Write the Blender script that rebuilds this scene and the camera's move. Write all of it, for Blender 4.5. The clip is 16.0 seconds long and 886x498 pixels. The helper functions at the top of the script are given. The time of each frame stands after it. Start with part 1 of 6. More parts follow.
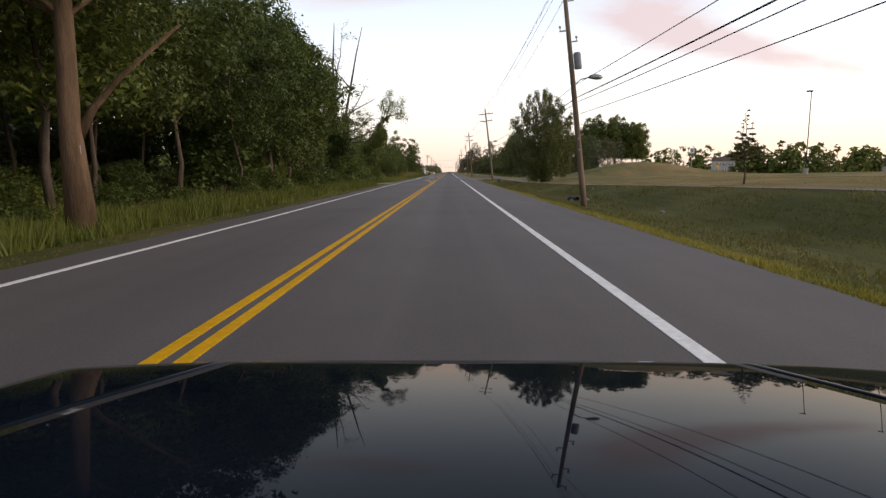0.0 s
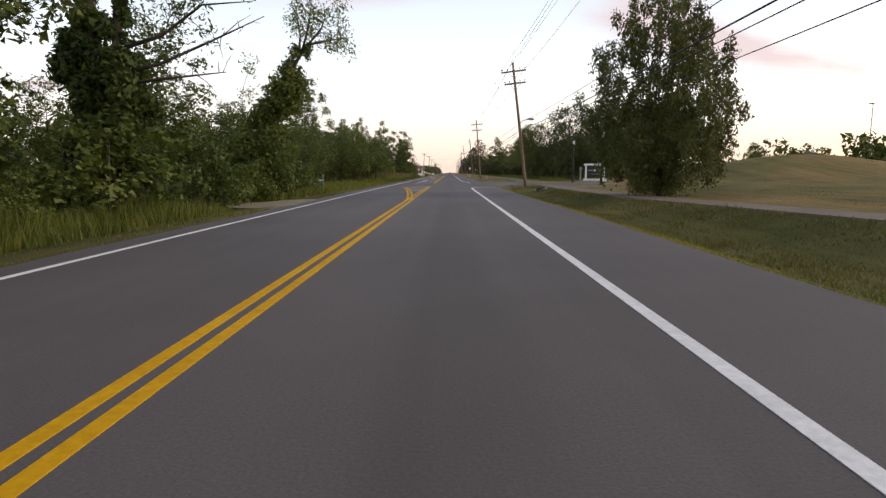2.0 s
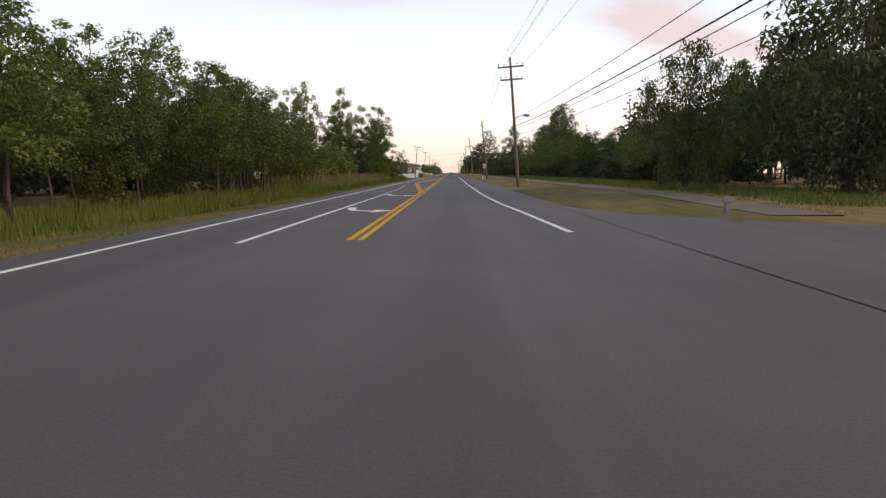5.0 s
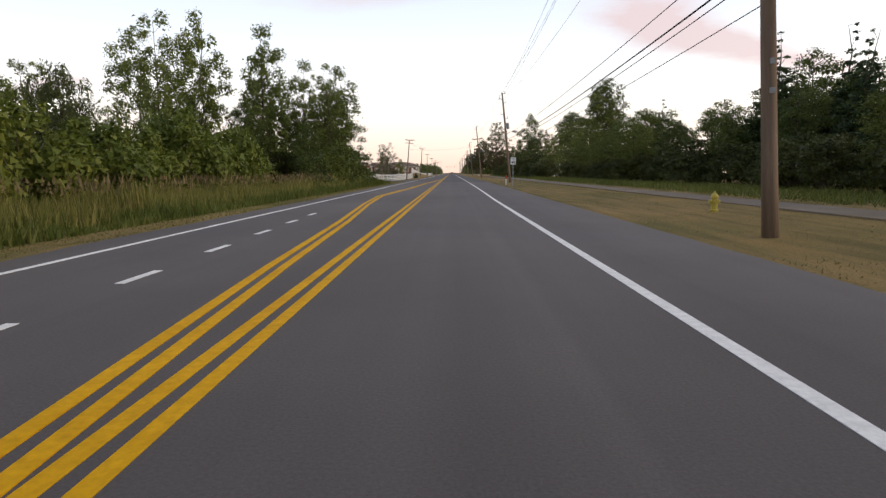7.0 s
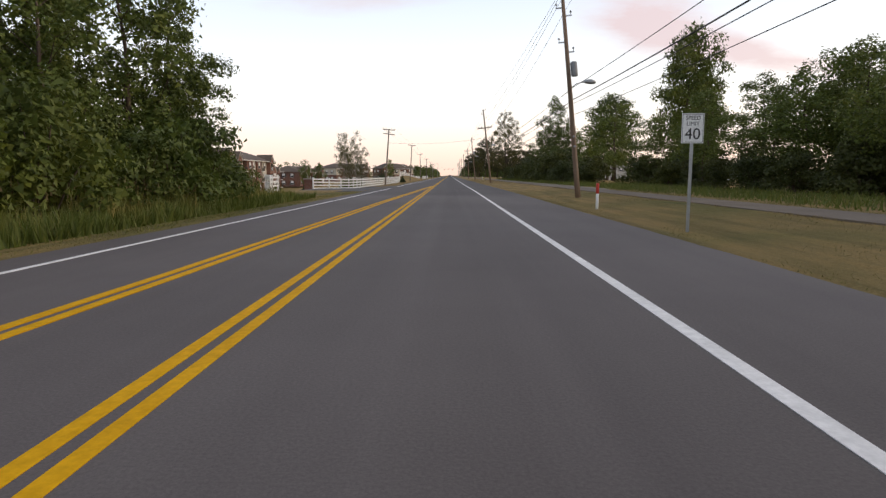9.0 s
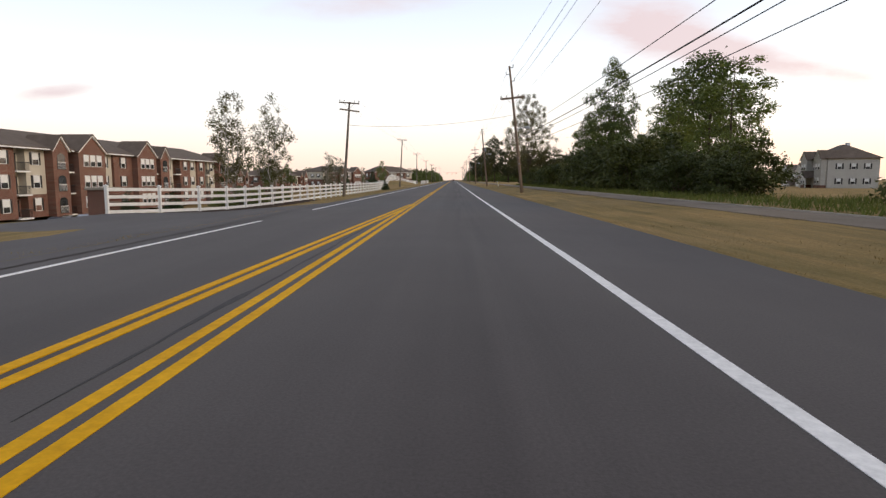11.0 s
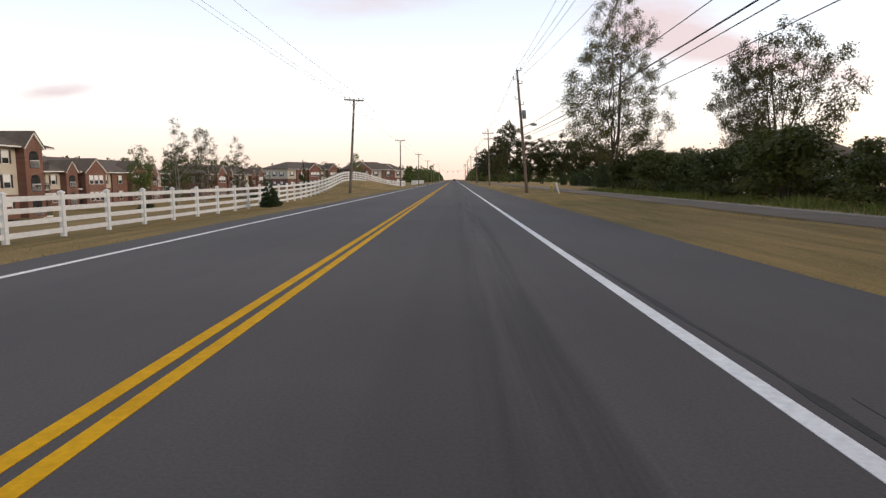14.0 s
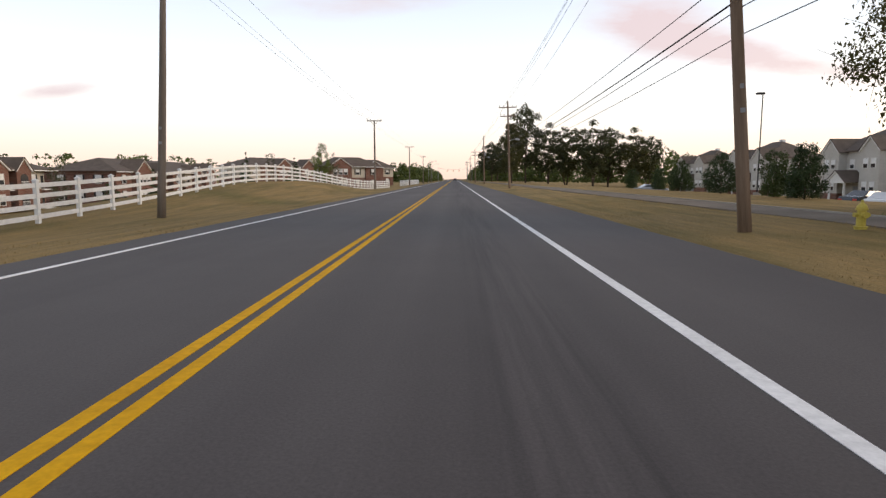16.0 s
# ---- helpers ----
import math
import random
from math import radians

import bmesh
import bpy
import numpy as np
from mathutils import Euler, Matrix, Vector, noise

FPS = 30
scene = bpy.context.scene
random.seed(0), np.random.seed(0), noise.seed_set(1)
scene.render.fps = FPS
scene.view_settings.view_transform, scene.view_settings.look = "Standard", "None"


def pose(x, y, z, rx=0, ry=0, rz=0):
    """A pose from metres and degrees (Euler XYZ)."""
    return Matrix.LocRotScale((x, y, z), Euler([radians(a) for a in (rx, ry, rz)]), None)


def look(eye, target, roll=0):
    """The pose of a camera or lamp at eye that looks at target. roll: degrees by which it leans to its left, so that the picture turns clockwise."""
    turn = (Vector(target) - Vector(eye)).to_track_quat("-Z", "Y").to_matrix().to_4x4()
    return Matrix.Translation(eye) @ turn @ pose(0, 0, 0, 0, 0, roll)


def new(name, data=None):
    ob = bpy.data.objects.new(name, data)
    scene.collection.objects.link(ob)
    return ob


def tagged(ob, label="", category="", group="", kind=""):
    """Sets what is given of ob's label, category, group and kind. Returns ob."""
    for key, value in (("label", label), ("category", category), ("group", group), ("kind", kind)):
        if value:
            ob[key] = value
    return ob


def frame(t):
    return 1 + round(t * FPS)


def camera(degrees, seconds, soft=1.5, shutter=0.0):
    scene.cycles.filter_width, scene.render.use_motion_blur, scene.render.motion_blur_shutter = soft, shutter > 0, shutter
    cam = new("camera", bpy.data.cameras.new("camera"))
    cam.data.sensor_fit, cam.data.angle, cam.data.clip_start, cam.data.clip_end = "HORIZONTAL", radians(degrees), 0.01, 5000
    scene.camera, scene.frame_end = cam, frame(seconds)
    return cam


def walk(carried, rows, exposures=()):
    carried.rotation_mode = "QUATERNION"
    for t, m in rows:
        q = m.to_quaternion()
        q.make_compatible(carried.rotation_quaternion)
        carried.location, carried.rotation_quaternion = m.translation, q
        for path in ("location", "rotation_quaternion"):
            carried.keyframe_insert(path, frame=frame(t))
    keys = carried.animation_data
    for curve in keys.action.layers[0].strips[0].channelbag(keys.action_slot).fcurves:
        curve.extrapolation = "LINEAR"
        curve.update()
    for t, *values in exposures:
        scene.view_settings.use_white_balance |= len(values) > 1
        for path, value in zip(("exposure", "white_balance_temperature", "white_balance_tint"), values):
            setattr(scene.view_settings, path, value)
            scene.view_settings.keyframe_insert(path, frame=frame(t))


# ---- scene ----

# ---------------------------------------------------------------- camera
SPEED = 19.2


def lerp_table(table, v):
    """Linear look-up in rows of (key, value)."""
    if v <= table[0][0]:
        return table[0][1]
    for (a, p), (b, q) in zip(table, table[1:]):
        if v <= b:
            return p + (q - p) * (v - a) / (b - a)
    return table[-1][1]


SIDE = [(0, 0), (3, -.03), (5.8, -.1), (6.5, -.2), (7, -.3), (8, -.33), (8.5, -.23), (9, -.11), (10, 0), (11.3, .1), (13, .06), (14.5, 0), (16, -.03)]
PITCH = [(0, 7.42), (1, 7.36), (2, 7.34), (3.5, 7.34), (5.8, 7.36), (7.5, 7.34), (8, 7.28), (8.5, 7.2), (9, 7.08), (10, 6.85), (11.3, 6.6), (12, 6.66), (13, 6.7), (15.5, 6.7), (16, 6.75)]
YAW = [(0, .6), (3, .65), (7, .8), (9, .6), (11.3, 1.0), (16, 1.1)]
cam = camera(73.5, 16.0, soft=1.35)
PATH = [(.5 * i, pose(lerp_table(SIDE, .5 * i), SPEED * .5 * i, 1.2, 90 - lerp_table(PITCH, .5 * i), 0, lerp_table(YAW, .5 * i))) for i in range(33)]
walk(cam, PATH)

# ---------------------------------------------------------------- sky and light
world = bpy.data.worlds.new("dusk_sky")
scene.world = world
world.use_nodes = True
wn, wl = world.node_tree.nodes, world.node_tree.links
wn.clear()


def wnode(kind, **values):
    n = wn.new(kind)
    for key, value in values.items():
        n.inputs[key].default_value = value
    return n


sky = wn.new("ShaderNodeTexSky")
sky.sky_type, sky.sun_disc = "NISHITA", False
sky.sun_elevation, sky.sun_rotation = radians(5), radians(60)
sky.air_density, sky.dust_density, sky.ozone_density = 1.0, 2.0, 1.5
wco = wn.new("ShaderNodeTexCoord")
wsep = wn.new("ShaderNodeSeparateXYZ")
wl.new(wco.outputs["Generated"], wsep.inputs[0])
ramp = wn.new("ShaderNodeValToRGB")
stops = [(0.0, (.94, .70, .58)), (.035, (.98, .81, .69)), (.09, (1, .94, .89)), (.16, (.94, .95, .97)), (.235, (.80, .86, .95)), (.30, (.68, .76, .90)), (.55, (.45, .49, .58)), (1.0, (.25, .27, .34))]
while len(ramp.color_ramp.elements) < len(stops):
    ramp.color_ramp.elements.new(.5)
for e, (p, c) in zip(ramp.color_ramp.elements, stops):
    e.position, e.color = p, (*c, 1)
wl.new(wsep.outputs["Z"], ramp.inputs[0])
# three faint cloud banks, far off, broken up by noise


def wmath(op, a, b=None):
    n = wn.new("ShaderNodeMath")
    n.operation = op
    for i, v in enumerate((a, b)):
        if v is None:
            continue
        if isinstance(v, (int, float)):
            n.inputs[i].default_value = v
        else:
            wl.new(v, n.inputs[i])
    return n.outputs[0]


ahead = wmath("MAXIMUM", wsep.outputs["Y"], .05)
across, rise_ = wmath("DIVIDE", wsep.outputs["X"], ahead), wmath("DIVIDE", wsep.outputs["Z"], ahead)
wcomb = wn.new("ShaderNodeCombineXYZ")
wl.new(across, wcomb.inputs[0])
wl.new(wmath("MULTIPLY", rise_, 3.2), wcomb.inputs[1])
cloud = wnode("ShaderNodeTexNoise", Scale=7.0, Detail=7.0, Roughness=.6)
wl.new(wcomb.outputs[0], cloud.inputs["Vector"])
cover = None
for cx, cz, rx, rz, slope, much in ((.33, .245, .13, .06, -.18, 1.0), (.47, .205, .17, .028, -.2, .7), (-.14, .285, .17, .028, .06, .7), (-.67, .145, .08, .014, .1, .8), (.62, .17, .12, .02, -.1, .5)):
    du = wmath("SUBTRACT", across, cx)
    dv = wmath("SUBTRACT", wmath("SUBTRACT", rise_, cz), wmath("MULTIPLY", du, slope))
    e = wmath("ADD", wmath("POWER", wmath("ABSOLUTE", wmath("DIVIDE", du, rx)), 2.0), wmath("POWER", wmath("ABSOLUTE", wmath("DIVIDE", dv, rz)), 2.0))
    g = wmath("MULTIPLY", wmath("POWER", 2.718, wmath("MULTIPLY", e, -1.0)), much)
    cover = g if cover is None else wmath("ADD", cover, g)
cramp = wn.new("ShaderNodeValToRGB")
cramp.color_ramp.elements[0].position, cramp.color_ramp.elements[1].position = .12, .52
wl.new(wmath("MULTIPLY", cover, cloud.outputs[0]), cramp.inputs[0])
cmix = wn.new("ShaderNodeMixRGB")
cmix.inputs[2].default_value = (.72, .58, .60, 1)
wl.new(cramp.outputs[0], cmix.inputs[0])
wl.new(ramp.outputs[0], cmix.inputs[1])
bg_a, bg_b, wadd, wout = wnode("ShaderNodeBackground", Strength=.03), wnode("ShaderNodeBackground", Strength=1.12), wn.new("ShaderNodeAddShader"), wn.new("ShaderNodeOutputWorld")
wl.new(sky.outputs[0], bg_a.inputs[0])
wl.new(cmix.outputs[0], bg_b.inputs[0])
wl.new(bg_a.outputs[0], wadd.inputs[0])
wl.new(bg_b.outputs[0], wadd.inputs[1])
wl.new(wadd.outputs[0], wout.inputs[0])

sun = new("sun", bpy.data.lights.new("sun", "SUN"))
sun.data.energy, sun.data.angle, sun.data.color = 1.5, radians(20), (1, .79, .58)
sun.matrix_world = look((0, 0, 0), (-math.cos(radians(20)), math.sin(radians(8)), -.42))
scene.view_settings.exposure = 0.0


# ---------------------------------------------------------------- materials
def material(name, rough=.85, metal=0.0, spec=.3):
    m = bpy.data.materials.new(name)
    m.use_nodes = True
    n, k = m.node_tree.nodes, m.node_tree.links
    b = n["Principled BSDF"]
    b.inputs["Roughness"].default_value, b.inputs["Metallic"].default_value, b.inputs["Specular IOR Level"].default_value = rough, metal, spec
    return m, n, k, b


def noise_node(n, k, scale, detail=4.0, rough=.6, stretch=None):
    co = n.new("ShaderNodeTexCoord")
    t = n.new("ShaderNodeTexNoise")
    t.inputs["Scale"].default_value, t.inputs["Detail"].default_value, t.inputs["Roughness"].default_value = scale, detail, rough
    if stretch:
        mp = n.new("ShaderNodeMapping")
        mp.inputs["Scale"].default_value = stretch
        k.new(co.outputs["Object"], mp.inputs[0])
        k.new(mp.outputs[0], t.inputs["Vector"])
    else:
        k.new(co.outputs["Object"], t.inputs["Vector"])
    return t


def ramp_node(n, k, source, pairs):
    r = n.new("ShaderNodeValToRGB")
    while len(r.color_ramp.elements) < len(pairs):
        r.color_ramp.elements.new(.5)
    for e, (p, c) in zip(r.color_ramp.elements, pairs):
        e.position, e.color = p, (*c, 1)
    k.new(source, r.inputs[0])
    return r


def mixed(n, k, fac, a, b, mode="MIX", amount=1.0):
    x = n.new("ShaderNodeMixRGB")
    x.blend_type = mode
    if isinstance(fac, float):
        x.inputs[0].default_value = fac
    else:
        k.new(fac, x.inputs[0])
    for i, v in ((1, a), (2, b)):
        if isinstance(v, tuple):
            x.inputs[i].default_value = (*v, 1)
        else:
            k.new(v, x.inputs[i])
    return x


def bump(n, k, b, source, strength, distance=.02):
    u = n.new("ShaderNodeBump")
    u.inputs["Strength"].default_value, u.inputs["Distance"].default_value = strength, distance
    k.new(source, u.inputs["Height"])
    k.new(u.outputs[0], b.inputs["Normal"])


def two_scale(name, dark, light, coarse=.6, fine=30.0, rough=.85, spec=.3, relief=.3, metal=0.0, stretch=None, fine_amount=.35):
    """A surface with broad patches and fine grain of its own colour."""
    m, n, k, b = material(name, rough, metal, spec)
    broad = noise_node(n, k, coarse, 5.0, .6, stretch)
    grain = noise_node(n, k, fine, 3.0, .7, stretch)
    r = ramp_node(n, k, broad.outputs[0], [(.3, dark), (.7, light)])
    g = ramp_node(n, k, grain.outputs[0], [(.3, (.55, .55, .55)), (.7, (1.25, 1.25, 1.25))])
    x = mixed(n, k, fine_amount, r.outputs[0], g.outputs[0], "MULTIPLY")
    k.new(x.outputs[0], b.inputs["Base Color"])
    if relief:
        bump(n, k, b, grain.outputs[0], relief)
    return m


def asphalt_material():
    m, n, k, b = material("asphalt", .8, 0, .35)
    lanes = noise_node(n, k, .35, 4.0, .6, (1.6, .03, 1))
    patches = noise_node(n, k, .12, 5.0, .65)
    grain = noise_node(n, k, 45, 2.0, .8)
    r = ramp_node(n, k, lanes.outputs[0], [(.3, (.066, .057, .056)), (.7, (.092, .081, .078))])
    p = ramp_node(n, k, patches.outputs[0], [(.35, (.86, .85, .85)), (.65, (1.1, 1.1, 1.1))])
    g = ramp_node(n, k, grain.outputs[0], [(.3, (.6, .6, .6)), (.7, (1.35, 1.35, 1.35))])
    x = mixed(n, k, 1.0, r.outputs[0], p.outputs[0], "MULTIPLY")
    y = mixed(n, k, .45, x.outputs[0], g.outputs[0], "MULTIPLY")
    # paler surface colour up to the apartment drive, then a darker one
    co = n.new("ShaderNodeTexCoord")
    sep = n.new("ShaderNodeSeparateXYZ")
    k.new(co.outputs["Object"], sep.inputs[0])
    step = n.new("ShaderNodeMapRange")
    step.inputs["From Min"].default_value, step.inputs["From Max"].default_value = 206, 212
    step.inputs["To Min"].default_value, step.inputs["To Max"].default_value = 1.44, 1.03
    k.new(sep.outputs["Y"], step.inputs[0])
    z = mixed(n, k, 1.0, y.outputs[0], step.outputs[0], "MULTIPLY")
    # faint wheel-path staining down the lane middle
    wear = n.new("ShaderNodeMath")
    wear.operation = "ABSOLUTE"
    k.new(sep.outputs["X"], wear.inputs[0])
    band_ = ramp_node(n, k, wear.outputs[0], [(.0, (.88, .87, .87)), (.25, (.9, .89, .89)), (.5, (1.04, 1.04, 1.04)), (1.0, (1.0, 1.0, 1.0))])
    streak = noise_node(n, k, 1.6, 5.0, .65, (2.2, .045, 1))
    st = ramp_node(n, k, streak.outputs[0], [(.4, (1.04, 1.03, 1.03)), (.64, (.55, .54, .55))])
    mid = ramp_node(n, k, sep.outputs["X"], [(0, (0, 0, 0)), (.3, (1, 1, 1)), (.8, (1, 1, 1)), (1.0, (0, 0, 0))])
    late = n.new("ShaderNodeMapRange")
    late.inputs["From Min"].default_value, late.inputs["From Max"].default_value = 205, 260
    late.inputs["To Min"].default_value, late.inputs["To Max"].default_value = .15, .95
    k.new(sep.outputs["Y"], late.inputs[0])
    both = mixed(n, k, 1.0, mid.outputs[0], late.outputs[0], "MULTIPLY")
    z = mixed(n, k, both.outputs[0], z.outputs[0], mixed(n, k, 1.0, z.outputs[0], st.outputs[0], "MULTIPLY").outputs[0])
    w = mixed(n, k, .8, z.outputs[0], band_.outputs[0], "MULTIPLY")
    k.new(w.outputs[0], b.inputs["Base Color"])
    bump(n, k, b, grain.outputs[0], .25, .006)
    return m


def leaf_material(name, dark, mid, light, patch=.55):
    """Leaves: colour drifts from bough to bough, a little from leaf to leaf, and from tree to tree."""
    m, n, k, b = material(name, .55, 0, .3)
    geo = n.new("ShaderNodeNewGeometry")
    info = n.new("ShaderNodeObjectInfo")
    broad = noise_node(n, k, patch, 3.0, .6)
    wide = n.new("ShaderNodeMapRange")
    wide.inputs["From Min"].default_value, wide.inputs["From Max"].default_value = .3, .7
    k.new(broad.outputs[0], wide.inputs[0])
    both = n.new("ShaderNodeMix")
    both.inputs[0].default_value = .5
    k.new(geo.outputs["Random Per Island"], both.inputs[2])
    k.new(wide.outputs[0], both.inputs[3])
    r = ramp_node(n, k, both.outputs[0], [(.08, dark), (.5, mid), (.92, light)])
    t = ramp_node(n, k, info.outputs["Random"], [(0, (.78, .84, .8)), (.5, (1, 1, 1)), (1, (1.2, 1.12, .85))])
    x = mixed(n, k, 1.0, r.outputs[0], t.outputs[0], "MULTIPLY")
    k.new(x.outputs[0], b.inputs["Base Color"])
    tr = n.new("ShaderNodeBsdfTranslucent")
    k.new(x.outputs[0], tr.inputs[0])
    ms = n.new("ShaderNodeMixShader")
    ms.inputs[0].default_value = .3
    k.new(b.outputs[0], ms.inputs[1])
    k.new(tr.outputs[0], ms.inputs[2])
    k.new(ms.outputs[0], n["Material Output"].inputs[0])
    return m


def grass_ground_material():
    """Mown verge: green with straw-coloured dry stretches, soil specks."""
    m, n, k, b = material("verge_grass", .95, 0, .1)
    broad = noise_node(n, k, .09, 5.0, .6)
    mid = noise_node(n, k, 1.1, 6.0, .7, (1.7, .13, 1))
    fine = noise_node(n, k, 22, 3.0, .8)
    co = n.new("ShaderNodeTexCoord")
    sep = n.new("ShaderNodeSeparateXYZ")
    k.new(co.outputs["Object"], sep.inputs[0])
    # drier lawns further along the road
    dry = n.new("ShaderNodeMapRange")
    dry.inputs["From Min"].default_value, dry.inputs["From Max"].default_value = 84, 114
    dry.inputs["To Min"].default_value, dry.inputs["To Max"].default_value = -.08, .11
    k.new(sep.outputs["Y"], dry.inputs[0])
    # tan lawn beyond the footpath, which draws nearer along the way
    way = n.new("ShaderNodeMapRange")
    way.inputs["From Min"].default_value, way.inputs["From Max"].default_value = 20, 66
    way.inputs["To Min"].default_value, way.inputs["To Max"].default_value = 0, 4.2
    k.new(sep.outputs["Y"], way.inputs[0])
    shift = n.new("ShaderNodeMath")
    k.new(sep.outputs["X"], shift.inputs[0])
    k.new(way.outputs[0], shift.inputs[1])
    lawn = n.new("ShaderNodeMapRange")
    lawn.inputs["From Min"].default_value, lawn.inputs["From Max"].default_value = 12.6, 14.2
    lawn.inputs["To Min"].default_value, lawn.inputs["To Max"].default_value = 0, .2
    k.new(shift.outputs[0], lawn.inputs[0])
    drier = n.new("ShaderNodeMapRange")
    drier.inputs["From Min"].default_value, drier.inputs["From Max"].default_value = 195, 235
    drier.inputs["To Min"].default_value, drier.inputs["To Max"].default_value = 0, .14
    k.new(sep.outputs["Y"], drier.inputs[0])
    along = n.new("ShaderNodeMath")
    k.new(dry.outputs[0], along.inputs[0])
    k.new(drier.outputs[0], along.inputs[1])
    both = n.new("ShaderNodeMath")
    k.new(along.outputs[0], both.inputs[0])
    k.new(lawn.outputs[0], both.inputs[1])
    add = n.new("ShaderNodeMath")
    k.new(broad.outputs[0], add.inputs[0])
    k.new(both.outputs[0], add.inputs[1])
    r = ramp_node(n, k, add.outputs[0], [(.36, (.085, .086, .026)), (.48, (.13, .122, .042)), (.57, (.175, .145, .056)), (.66, (.225, .165, .068)), (.8, (.29, .202, .088))])
    s = ramp_node(n, k, mid.outputs[0], [(.3, (.58, .64, .58)), (.48, (.93, .94, .93)), (.7, (1.28, 1.2, 1.12))])
    g = ramp_node(n, k, fine.outputs[0], [(.3, (.5, .5, .5)), (.7, (1.4, 1.4, 1.4))])
    x = mixed(n, k, 1.0, r.outputs[0], s.outputs[0], "MULTIPLY")
    y = mixed(n, k, .6, x.outputs[0], g.outputs[0], "MULTIPLY")
    k.new(y.outputs[0], b.inputs["Base Color"])
    bump(n, k, b, fine.outputs[0], .6, .05)
    return m


